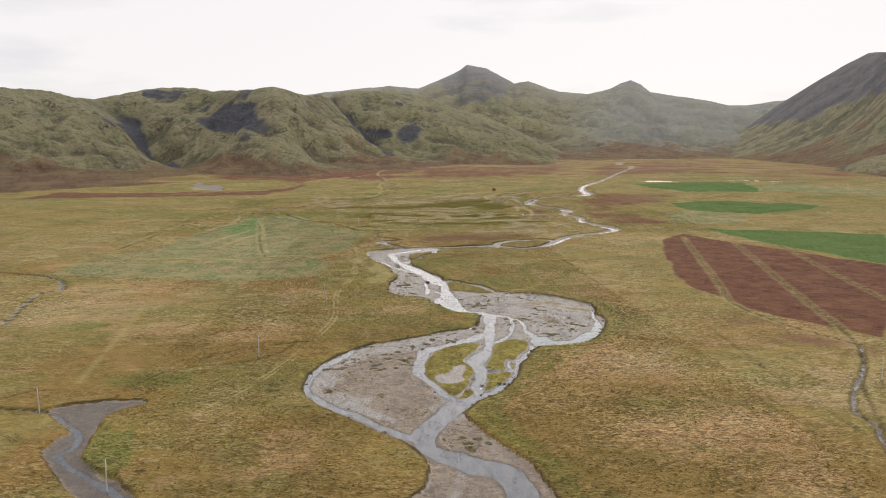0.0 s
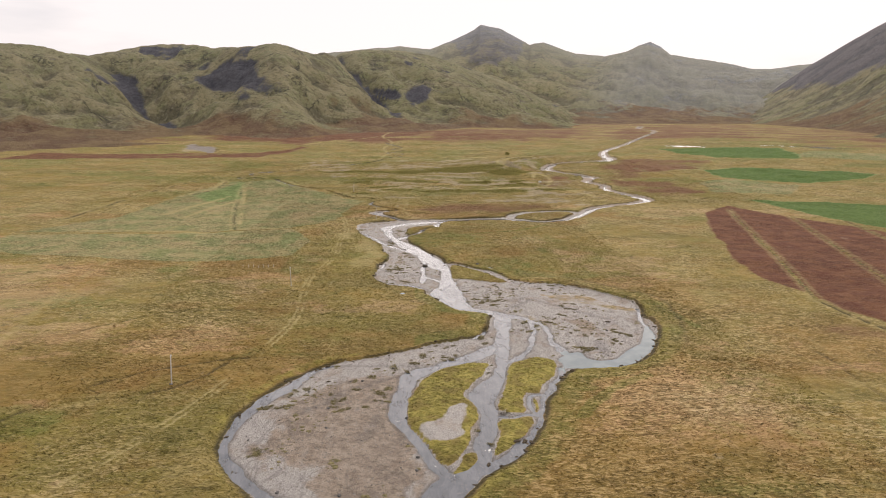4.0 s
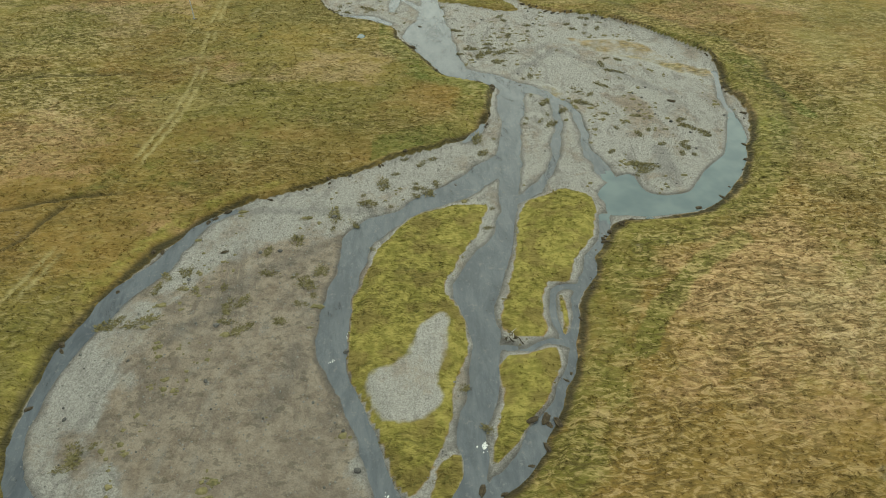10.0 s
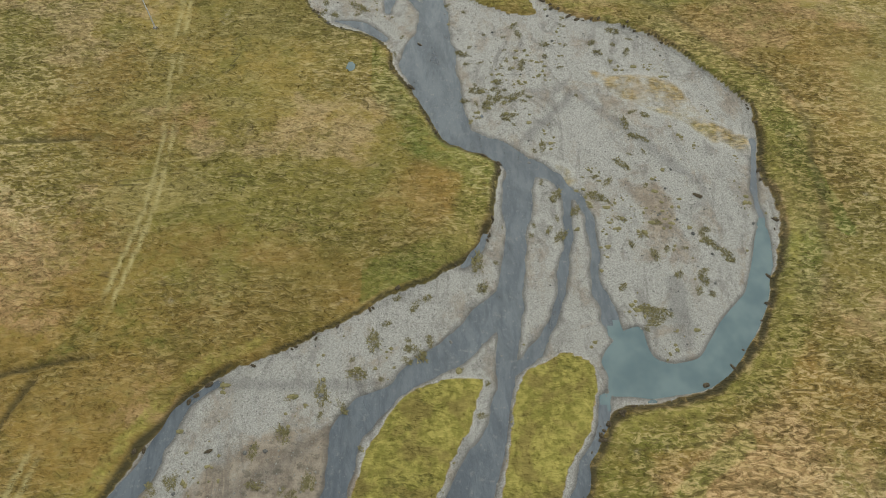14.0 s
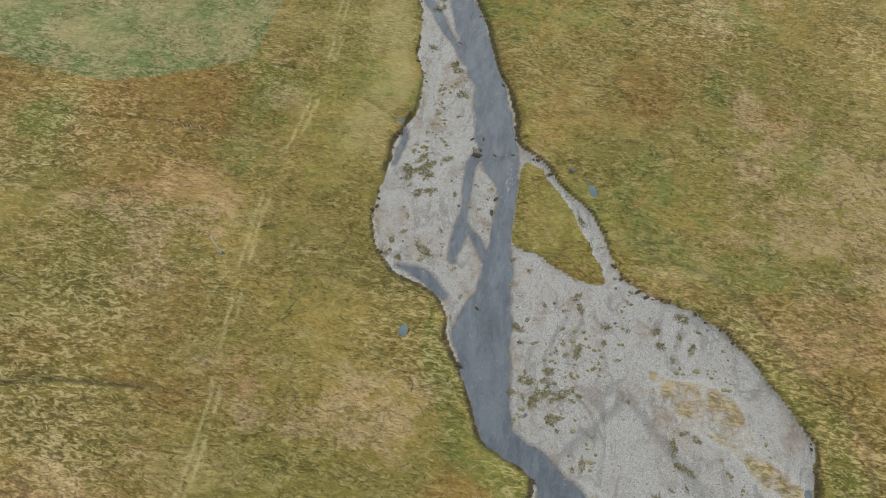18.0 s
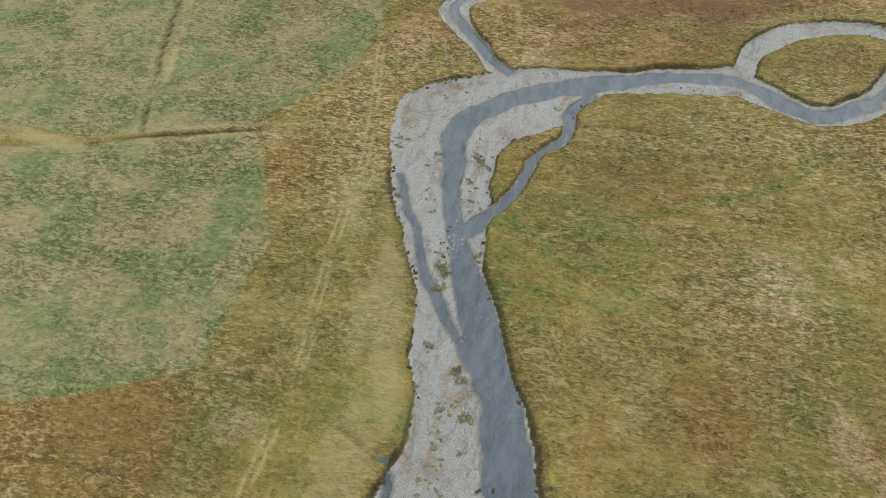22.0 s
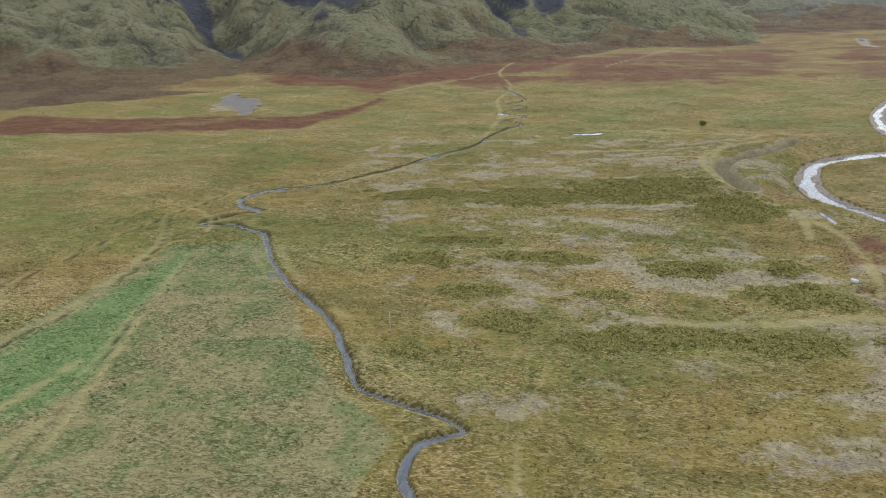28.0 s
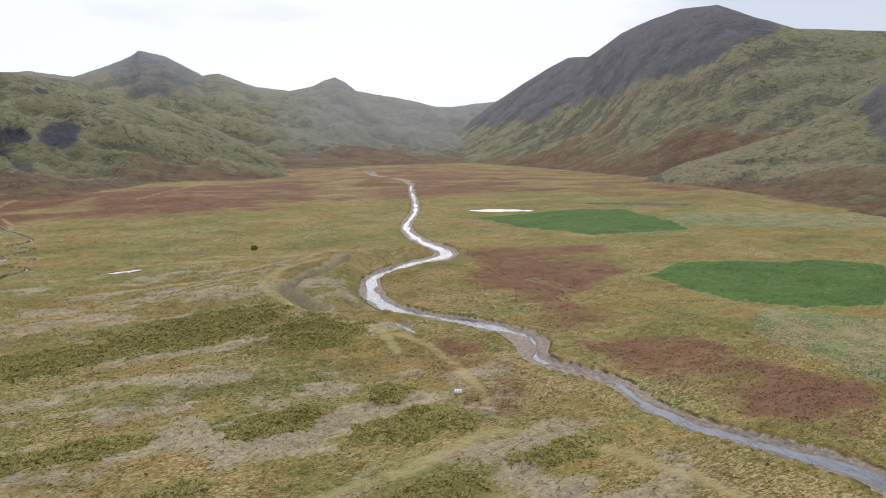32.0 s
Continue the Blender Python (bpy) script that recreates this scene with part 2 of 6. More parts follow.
CHANNELS.append(spline([(-15.4, 257.8, 0.8), (-19.3, 254.8, 1.6), (-22.3, 248.6, 2.4), (-24.5, 243.7, 3.4), (-27.8, 238.6, 3.6), (-30.1, 232.2, 3.0), (-31.6, 226.4, 2.2), (-31.6, 219.9, 1.9), (-30.6, 214.6, 1.8),
     (-27.8, 209.3, 2.2), (-23, 202.8, 2.2), (-15.5, 195.5, 2.2), (-5, 184.5, 2.8), (1.2, 180, 3.5)], 1.5))
CHANNELS.append(spline([(43.4, 254.4, 1.4), (42.4, 251.8, 1.2), (40.2, 247.8, 1.5), (37.6, 241.9, 1.9), (35.3, 238, 1.4), (34.1, 233.4, 1.0), (32.3, 227.4, 1.1), (29.9, 221.7, 1.3), (28.2, 217.9, 1.6),
     (26.5, 215.2, 2.3), (24, 211.6, 2.2), (21.2, 208.9, 2.2), (18.8, 206.2, 2.2)], 1.5))
CHANNELS.append(spline([(35, 238.4, 1.0), (33.6, 239, 1.2), (32, 238, 1.2), (31.1, 234.6, 1.0), (31.2, 231.6, 0.9), (32.4, 228.8, 0.9)], 1.0))
CHANNELS.append(spline([(32.4, 228.4, 0.8), (30.4, 229.4, 1.1), (28.8, 228.9, 0.6), (26.5, 227.9, 0.8), (23, 228.3, 0.5)], 1.0))
CHANNELS.append(spline([(35.4, 299.8, 3.6), (39.4, 297.3, 2.6), (41.1, 294.1, 1.8), (41.2, 288.8, 1.4), (40.7, 282.2, 1.4), (38.7, 276, 1.6), (37.2, 270.3, 1.6), (34.6, 264.9, 1.7), (31.2, 261, 1.9), (28.4, 259.6, 2)], 1.5))
CHANNELS.append(spline([(41.6, 294.4, 1.6), (44.6, 290.4, 1.5), (45.2, 282.2, 1.5), (44.6, 276, 1.8), (45, 270.2, 2.6), (46.2, 265.4, 2.6)], 1.5))
CHANNELS.append(spline([(26.6, 283.8, 0.9), (24.6, 280.9, 1.4), (22, 277.9, 1.0)], 1.0))
CHANNELS.append(spline([(75.9, 286.5, 1.3), (76.2, 292.8, 1.0), (78, 300, 0.9), (78.8, 306, 1.0)], 1.5))
CHANNELS.append(spline([(15, 369, 7.6), (13.7, 374.5, 9), (12.8, 379.1, 8.8), (11.5, 385.2, 8.2), (9.9, 391.5, 7.4), (7.6, 397.4, 7.1), (4.5, 405, 7.3), (1.7, 412.3, 6.8), (-1.2, 420, 5.5), (-4.5, 428.2, 3.4),
     (-7.2, 436.9, 3.2), (-8, 443.3, 3.7), (-9, 451.6, 4.6), (-10.2, 459.8, 6.4), (-9.2, 465.4, 6.4), (-5.3, 471, 5.4), (2.8, 477.6, 5.6), (13.5, 483, 6), (22.4, 486.3, 6), (33.1, 489.6, 4.8),
     (45, 492.7, 3.8), (58.9, 493.9, 4.6), (64, 492.4, 4), (69.6, 488.6, 4.2), (75.1, 484.3, 4.3), (84, 483, 4.2), (96, 490, 4)], 1.5))
CHANNELS.append(spline([(-20.9, 445.5, 1.4), (-16.9, 435.3, 1.6), (-12.9, 426.7, 1.5), (-9.6, 418.6, 1.7), (-5.2, 411.1, 2.3), (-2.8, 406.8, 1.8), (-0.5, 403.4, 1.5), (3.5, 397.4, 1.5)], 1.5))
CHANNELS.append(spline([(11, 371, 2), (8.6, 367, 1.9), (8.7, 361, 1.5), (9.1, 355.8, 1.3), (9.3, 350.8, 2.4), (8.8, 346, 2.6), (8.4, 342, 1.6)], 1.5))
CHANNELS.append(spline([(10.4, 351, 1.2), (12.1, 348.9, 1.4), (14.1, 345.4, 1.8), (16.4, 342.2, 2.0)], 1.5))
CHANNELS.append(spline([(-2.6, 338.6, 1.0), (3, 337.2, 2.2), (7.5, 333.6, 1.6)], 1.5))
CHANNELS.append(spline([(-9.2, 377, 0.8), (-7.6, 372, 1.2), (-8.9, 364, 0.8)], 1.5))
POOL = spline([(43.4, 261), (46.7, 265.2), (50.2, 266.8), (50.9, 263.6), (51.8, 261.5), (54.7, 260.5), (58.5, 261.4), (61.1, 264.5), (64.6, 268.9), (69.3, 273.4), (72.1, 279.5), (75.2, 286),
     (76.6, 285.2), (75.6, 279.4), (73, 272.2), (69, 265.7), (64.2, 260), (60.6, 257.2), (56, 255.6), (49.1, 255.2), (44, 255.2), (44.2, 258.6)], 1.0, True)
# shallow runs left damp on the bars: x, y, width
DAMP = [spline(rows, 1.5) for rows in (
    [(-14.1, 257.7, 1.2), (-7.4, 257.5, 1.5), (-0.7, 257.3, 1.4), (6, 257.4, 1.2), (12.8, 258.8, 1.4), (19.3, 264.4, 1.6), (24, 271, 1.6)],
    [(-20, 230, 0.8), (-11.9, 239.6, 1.8), (-8.2, 243.8, 2.0), (-2.6, 247.6, 1.4), (1.4, 250, 1.2)],
    [(-2.6, 229, 1.4), (-3.4, 224, 2.2), (-5.4, 218, 1.4)],
    [(57, 275, 2.6), (57.5, 268, 3.2), (57, 263.5, 2)],
    [(20.5, 250, 2.4), (21.5, 246, 2.4)], [(47, 318, 1.2), (55, 309, 1.6), (66, 296, 1.2)], [(33, 304, 1), (38, 309, 1.2), (46, 318, 1.2)])]
# brooks that run through the grass
BROOKS = []
BROOKS.append(spline([(-2.8, 430.4, 3.6), (-0.4, 433.6, 3.9), (2.4, 437.8, 3.0), (6.6, 444.8, 2.4), (9.5, 452.7, 2.2), (11.8, 458.6, 1.9), (17, 463.6, 2.6), (18.3, 468.9, 3.0), (18.2, 475.1, 2.6), (23, 481.8, 3)], 1.5))
BROOKS.append(spline([(-0.2, 489, 2.5), (-5.7, 494.8, 2.5), (-14.5, 506.5, 2.5), (-19.8, 515.3, 2.5), (-16.9, 522.1, 1.8), (-7.2, 526, 1.4), (-6.8, 530.1, 1.4), (-18.5, 543.1, 1.8),
     (-24.8, 555.2, 2.0), (-23.7, 565.9, 2.0), (-13.5, 573.8, 1.5), (-25, 580, 1.3), (-40, 587, 1.3), (-46, 591, 1.5), (-53, 606.8, 2.0), (-66.5, 630.7, 2.1),
     (-79.7, 645.2, 1.7), (-95.5, 664.5, 1.6), (-109.8, 687.1, 1.8), (-121, 711, 2.4)], 1.5))
BROOKS.append(spline([(-121, 711, 2.8), (-140, 722, 2.2), (-158, 723, 2.2), (-149, 735, 2), (-139, 746, 3), (-157, 762, 2.4), (-150, 786, 2), (-117, 805, 1.7), (-87, 845, 1.8), (-72, 877, 2.6),
     (-46, 914, 2.2), (-37, 954, 1.2), (-25, 987, 1.3), (-14, 1010, 1.2), (-28, 1024, 1.3), (-12, 1046, 1.3), (-34, 1062, 1.3), (-12, 1084, 1.4), (-30, 1104, 1.4), (-15, 1130, 1.4), (-43, 1203, 1.4)], 1.5))
BROOKS.append(spline([(-111, 205, 1.4), (-96, 201, 1.4), (-85, 190, 1.6), (-81, 182, 1.6), (-82, 176, 1.5), (-71, 166, 1.6), (-60, 157, 1.8), (-45, 140, 2)], 1.5))
BROOKS.append(spline([(-161, 292, 1.2), (-176, 344, 1.6), (-173, 363, 2.2), (-195, 393, 1.4), (-260, 420, 1.4)], 1.5))
BROOKS.append(spline([(160, 247, 0.5), (144, 224, 0.7), (124, 200, 0.8), (117, 189, 0.7), (116, 180, 0.9), (110, 169, 0.7), (98, 146, 0.8)], 1.5))
BROOK_GRAVEL = []
BROOK_GRAVEL.append(spline([(-1, 490), (-6, 498), (-12, 507), (-15, 516), (-10, 523), (-16, 526), (-23, 519), (-23, 511), (-17, 503), (-9, 494.5), (-5.5, 488)], 1.2, True))
BROOK_GRAVEL.append(spline([(-97, 205), (-78, 210), (-74, 206), (-80, 198), (-79, 186), (-74, 172), (-62, 162), (-50, 146), (-60, 148), (-82, 172), (-87, 182), (-87, 192)], 1.2, True))
BROOK_GRAVEL.append(spline([(-335, 1103), (-348, 1172), (-325, 1140), (-300, 1129), (-284, 1084), (-280, 1044), (-300, 1070), (-315, 1087)], 2.0, True))
# the river above the bend: x, y, width of the gravel bed, with the water in it
UPPER_BED = []
UPPER_BED.append(spline([(60, 494, 11), (69.6, 488, 9), (76, 484, 7), (86, 483, 8), (98, 492, 8), (112, 512, 9), (124, 532, 9), (145, 550, 9), (166, 562, 10), (177, 578, 11), (172, 598, 12), (164, 618, 11),
     (163, 638, 10), (168, 660, 9), (160, 688, 10), (171, 711, 16), (167, 738, 14), (155, 764, 9), (146, 788, 12), (150, 820, 13), (169, 858, 10), (200, 878, 13), (241, 897, 17),
     (252, 961, 14), (275, 1028, 10), (333, 1122, 10), (420, 1300, 9), (520, 1520, 9), (560, 1750, 8), (690, 2050, 9)], 3.0))
UPPER_BED.append(spline([(64, 497, 6), (67, 506, 6), (75, 515, 8), (92, 522, 7), (106, 520, 7), (112, 512, 8)], 3.0))
UPPER_WATER = []
UPPER_WATER.append(spline([(96, 490, 2.5), (112, 512, 2.5), (124, 532, 2.5), (145, 550, 2.5), (166, 562, 3.1), (177, 578, 5.0), (172, 598, 5.6), (164, 618, 5.0), (163, 638, 4.0), (168, 660, 3.1), (160, 688, 3.1),
     (168, 700, 2.5), (174, 716, 2.5), (167, 740, 7.0), (155, 764, 5.0), (146, 788, 8.0), (150, 820, 8.0), (169, 858, 6.2), (200, 878, 8), (241, 897, 9.4), (252, 961, 7.6), (275, 1028, 5.7),
     (333, 1122, 3.7), (420, 1300, 4.0), (520, 1520, 4.5), (560, 1750, 4), (690, 2050, 5)], 3.0))
UPPER_WATER.append(spline([(149, 850, 1.3), (139, 817, 1.2), (137, 779, 1.1), (137, 743, 1.2)], 3.0))
PONDS = []
PONDS.append(spline([(36, 363.5), (37.6, 362.2), (38.2, 364), (36.8, 365.6)], 0.6, True))
PONDS.append(spline([(0.2, 323.5), (1.6, 323), (2.2, 325), (0.8, 326)], 0.6, True))
PONDS.append(spline([(-7.5, 546), (-5, 543), (-3.8, 545), (-6, 548.5)], 0.6, True))
PONDS.append(spline([(371, 1083), (383, 1062), (405, 1044), (427, 1042), (418, 1060), (396, 1076)], 0.6, True))
PONDS.append(spline([(502, 1054), (530, 1026), (565, 1004), (604, 995), (590, 1014), (550, 1040)], 0.6, True))
PONDS.append(spline([(24, 962), (32, 959), (44, 961), (50, 965), (40, 967), (30, 966)], 0.6, True))
DITCHES = []
DITCHES.append(spline([(-195, 395), (-142, 384), (-106, 372), (-88, 365), (-70, 366), (-52, 366)], 2.0))
DITCHES.append(spline([(-101, 269), (-88, 288), (-69, 302), (-35, 305)], 2.0))
DITCHES.append(spline([(-84, 215), (-75, 237), (-62, 252), (-50, 258), (-34, 262)], 2.0))
DITCHES.append(spline([(-72, 236), (-52, 242), (-42, 258)], 2.0))
DITCHES.append(spline([(-103, 443), (-80, 450), (-60, 455)], 2.0))
DITCHES.append(spline([(-90, 449), (-98, 477), (-107, 513), (-120, 572), (-142, 682)], 2.0))
DITCHES.append(spline([(-19, 381), (-12, 377), (-9, 377)], 2.0))
DITCHES.append(spline([(26, 366), (31, 371), (36, 365)], 2.0))
DITCHES.append(spline([(5, 500), (22, 503), (30, 505)], 2.0))
DITCHES.append(spline([(18.4, 468), (30, 470), (50, 468)], 2.0))
DITCHES.append(spline([(215, 527), (160, 357), (144, 302), (158, 247)], 2.0))
DITCHES.append(spline([(241, 498), (185, 328), (158, 247), (130, 204), (116, 177)], 2.0))
DITCHES.append(spline([(266, 482), (219, 314)], 2.0))
DITCHES.append(spline([(116, 272), (109, 201), (110, 174)], 2.0))
DITCHES.append(spline([(-161, 598), (-156, 632), (-161, 688), (-182, 736)], 2.0))
DITCHES.append(spline([(-198, 465), (-199, 560), (-190, 690), (-163, 800)], 2.0))
DITCHES.append(spline([(300, 705), (250, 740), (240, 800)], 2.0))
DITCHES.append(spline([(87, 999), (127, 995), (156, 971), (199, 960), (221, 944)], 2.0))
TRACKS = []
TRACKS.append(spline([(-55, 200), (-43.3, 231.6), (-37.6, 252), (-34.5, 270.5), (-31.3, 291), (-31.6, 306.6), (-33.4, 325), (-34.6, 345), (-32, 367), (-29.5, 391), (-30.6, 406), (-31.4, 428), (-31, 452), (-38, 500)], 1.5))
TRACKS.append(spline([(-93, 470), (-109, 540), (-118, 582), (-129, 624), (-144, 682)], 1.5))
TRACKS.append(spline([(2, 505), (-1, 527), (0, 558), (0, 579), (6, 600)], 1.5))
TRACKS.append(spline([(-161, 690), (-150, 712), (-172, 745), (-230, 770)], 1.5))


TRACKS.append(spline([(-92, 190), (-96, 203), (-106, 262), (-126, 389), (-121, 519)], 1.5))
DITCHES.append(spline([(-115, 212), (-109, 217), (-104, 218)], 2.0))


# ---- materials ----
class Graph:
    """A material's nodes, with short calls for the common ones."""

    def __init__(self, name):
        self.mat = bpy.data.materials.new(name)
        self.mat.use_nodes = True
        self.tree = self.mat.node_tree
        self.bsdf = self.tree.nodes["Principled BSDF"]
        self.at = self.node("ShaderNodeTexCoord").outputs["Object"]

    def node(self, kind):
        return self.tree.nodes.new(kind)

    def put(self, value, socket):
        if isinstance(value, bpy.types.NodeSocket):
            self.tree.links.new(value, socket)
        elif isinstance(value, tuple) and len(value) == 3 and socket.type == "RGBA":
            socket.default_value = (*value, 1)
        else:
            socket.default_value = value

    def scaled(self, scale, turn=0.0):
        m = self.node("ShaderNodeMapping")
        m.inputs["Scale"].default_value = scale
        m.inputs["Rotation"].default_value = (0, 0, turn)
        self.put(self.at, m.inputs["Vector"])
        return m.outputs["Vector"]

    def noise(self, scale, detail=4.0, rough=0.55, vector=None, bend=0.0):
        n = self.node("ShaderNodeTexNoise")
        n.inputs["Scale"].default_value, n.inputs["Detail"].default_value = scale, detail
        n.inputs["Roughness"].default_value, n.inputs["Distortion"].default_value = rough, bend
        self.put(vector or self.at, n.inputs["Vector"])
        return n.outputs["Fac"]

    def cells(self, scale, vector=None):
        n = self.node("ShaderNodeTexVoronoi")
        n.inputs["Scale"].default_value = scale
        self.put(vector or self.at, n.inputs["Vector"])
        return n

    def warped(self, scale, amount, vector):
        """A vector pushed about by a noise."""
        n = self.node("ShaderNodeTexNoise")
        n.inputs["Scale"].default_value, n.inputs["Detail"].default_value = scale, 2.0
        self.put(vector, n.inputs["Vector"])
        shift, total = self.node("ShaderNodeVectorMath"), self.node("ShaderNodeVectorMath")
        shift.operation = "MULTIPLY_ADD"
        self.put(n.outputs["Color"], shift.inputs[0])
        shift.inputs[1].default_value, shift.inputs[2].default_value = (amount,) * 3, (-amount / 2,) * 3
        self.put(shift.outputs[0], total.inputs[0])
        self.put(vector, total.inputs[1])
        return total.outputs[0]

    def tussocks(self, scale, vector):
        """Height of packed clumps, and a tone for each."""
        n = self.node("ShaderNodeTexVoronoi")
        n.voronoi_dimensions = "2D"
        n.inputs["Scale"].default_value = scale
        self.put(vector, n.inputs["Vector"])
        return self.ramp(n.outputs["Distance"], 0.78, 0.05), n.outputs["Color"]

    def ramp(self, value, low, high, a=0.0, b=1.0):
        n = self.node("ShaderNodeMapRange")
        n.interpolation_type = "SMOOTHSTEP"
        for i, v in enumerate((value, low, high, a, b)):
            self.put(v, n.inputs[i])
        return n.outputs[0]

    def mix(self, factor, a, b, blend="MIX"):
        n = self.node("ShaderNodeMix")
        n.data_type, n.blend_type = "RGBA", blend
        self.put(factor, n.inputs[0])
        self.put(a, n.inputs[6])
        self.put(b, n.inputs[7])
        return n.outputs[2]

    def math(self, kind, a, b=0.0, clamp=False):
        n = self.node("ShaderNodeMath")
        n.operation, n.use_clamp = kind, clamp
        self.put(a, n.inputs[0])
        self.put(b, n.inputs[1])
        return n.outputs[0]

    def masks(self, name):
        a = self.node("ShaderNodeAttribute")
        a.attribute_name = name
        s = self.node("ShaderNodeSeparateColor")
        self.put(a.outputs["Color"], s.inputs[0])
        return s.outputs[0], s.outputs[1], s.outputs[2], a.outputs["Alpha"]

    def bump(self, height, strength, distance):
        n = self.node("ShaderNodeBump")
        n.inputs["Strength"].default_value, n.inputs["Distance"].default_value = strength, distance
        self.put(height, n.inputs["Height"])
        self.put(n.outputs["Normal"], self.bsdf.inputs["Normal"])

    def done(self, color, rough=0.9, spec=0.2):
        self.put(color, self.bsdf.inputs["Base Color"])
        self.put(rough, self.bsdf.inputs["Roughness"])
        self.bsdf.inputs["Specular IOR Level"].default_value = spec
        return self.mat


def rough_edge(g, mask, grain, amount=0.5):
    """A mask whose soft border breaks up along a noise."""
    return g.ramp(g.math("ADD", mask, g.math("MULTIPLY", g.math("SUBTRACT", grain, 0.5), amount)), 0.3, 0.7)


def ground_material():
    g = Graph("meadow_and_gravel")
    gravel, moss, red, lush = g.masks("cover")
    pale, wet, shrub, field = g.masks("growth")
    track, dark, terrace, silt = g.masks("marks")
    rust, fresh, shade, blush = g.masks("tones")
    big, mid = g.noise(0.02, 4), g.noise(0.11, 5, 0.65)
    small = g.noise(0.55, 6, 0.7)
    fine = g.noise(5.0, 4, 0.75)
    # clumps of grass, laid over by the wind, in two sizes
    laid = g.warped(0.11, 6.0, g.scaled((0.6, 1.2, 1.0), 0.12))
    clump, clump_tone = g.tussocks(1.0, g.warped(0.9, 1.6, laid))
    wisp, wisp_tone = g.tussocks(2.4, g.warped(2.2, 0.8, laid))
    worm = g.noise(0.8, 3, 0.55, g.scaled((0.6, 1.15, 1.0), 0.12), 1.4)
    curl = g.noise(1.7, 3, 0.6, g.scaled((0.7, 1.2, 1.0), -0.15), 1.2)
    rank = g.ramp(g.noise(0.05, 4, 0.6, g.scaled((0.7, 1.2, 1.0), 0.4), 0.8), 0.36, 0.62, 0.35, 1.0)
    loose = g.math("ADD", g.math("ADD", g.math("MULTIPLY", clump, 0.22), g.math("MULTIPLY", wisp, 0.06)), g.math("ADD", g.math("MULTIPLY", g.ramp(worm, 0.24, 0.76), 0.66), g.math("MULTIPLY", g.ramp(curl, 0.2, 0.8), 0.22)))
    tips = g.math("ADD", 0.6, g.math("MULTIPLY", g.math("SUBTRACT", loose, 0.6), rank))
    # grass: olive to straw
    grass = g.mix(g.ramp(big, 0.38, 0.62), GRASS_OLIVE, GRASS_GOLD)
    grass = g.mix(g.math("MULTIPLY", g.ramp(mid, 0.46, 0.66), 0.5), grass, GRASS_GREEN)
    grass = g.mix(g.math("MULTIPLY", g.ramp(g.noise(0.035, 6, 0.65, g.scaled((1, 1, 1), 1.1)), 0.5, 0.64), 0.45), grass, GRASS_RUST)
    grass = g.mix(g.math("MULTIPLY", g.ramp(g.noise(0.045, 5, 0.6, g.scaled((1, 1.6, 1), 2.1), 1.0), 0.53, 0.63), 0.6), grass, (0.31, 0.245, 0.09))
    grass = g.mix(g.math("MULTIPLY", g.ramp(g.noise(0.06, 5, 0.6, g.scaled((1, 1.6, 1), 0.7), 1.0), 0.46, 0.34), 0.6), grass, (0.155, 0.128, 0.033))
    soft = g.noise(0.22, 6, 0.7)
    grass = g.mix(g.math("MULTIPLY", rough_edge(g, rust, soft, 1.3), 0.4), grass, (0.25, 0.15, 0.05))
    grass = g.mix(g.math("MULTIPLY", rough_edge(g, shade, soft, 1.3), 0.5), grass, (0.18, 0.15, 0.04))
    grass = g.mix(g.math("MULTIPLY", rough_edge(g, blush, soft, 1.8), 0.5), grass, (0.38, 0.27, 0.15))
    grass = g.mix(g.math("MULTIPLY", rough_edge(g, fresh, soft, 1.3), 0.45), grass, (0.13, 0.17, 0.04))
    hump = g.noise(0.26, 5, 0.7, g.scaled((0.7, 1.3, 1.0), 0.15), 1.0)
    grass = g.mix(g.math("MULTIPLY", g.ramp(hump, 0.47, 0.34), 0.36), grass, (0.125, 0.105, 0.029))
    grass = g.mix(g.math("MULTIPLY", g.ramp(hump, 0.53, 0.66), 0.38), grass, (0.37, 0.295, 0.125))
    grass = g.mix(g.math("MULTIPLY", g.ramp(clump_tone, 0.55, 0.95), 0.2), grass, (0.36, 0.285, 0.12))
    grass = g.mix(g.math("MULTIPLY", g.ramp(wisp_tone, 0.45, 0.1), 0.2), grass, (0.13, 0.105, 0.03))
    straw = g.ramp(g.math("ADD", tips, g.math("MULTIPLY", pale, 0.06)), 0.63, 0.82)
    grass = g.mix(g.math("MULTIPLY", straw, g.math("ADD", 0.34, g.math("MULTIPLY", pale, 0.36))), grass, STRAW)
    # gaps between clumps darkened in the colour, as shade among the tussocks
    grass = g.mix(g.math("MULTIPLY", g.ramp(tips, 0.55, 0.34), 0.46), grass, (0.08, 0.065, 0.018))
    grass = g.mix(g.math("MULTIPLY", g.ramp(fine, 0.47, 0.38), 0.06), grass, (0.08, 0.066, 0.02))
    # old rills and creases that wander over the slope
    way = g.math("ABSOLUTE", g.math("SUBTRACT", g.noise(0.022, 5, 0.55, g.scaled((0.6, 1.25, 1.0), 0.1), 0.6), 0.5))
    crease = g.math("MULTIPLY", g.ramp(way, 0.0045, 0.0012), g.ramp(mid, 0.45, 0.58))
    grass = g.mix(g.math("MULTIPLY", crease, 0.6), grass, (0.07, 0.056, 0.02))
    # wind-combed dry blades of the rough pasture, dark gaps painted as ripple shading
    comb = g.noise(0.6, 3, 0.6, g.scaled((0.5, 1.3, 1.0), 0.25), 2.0)
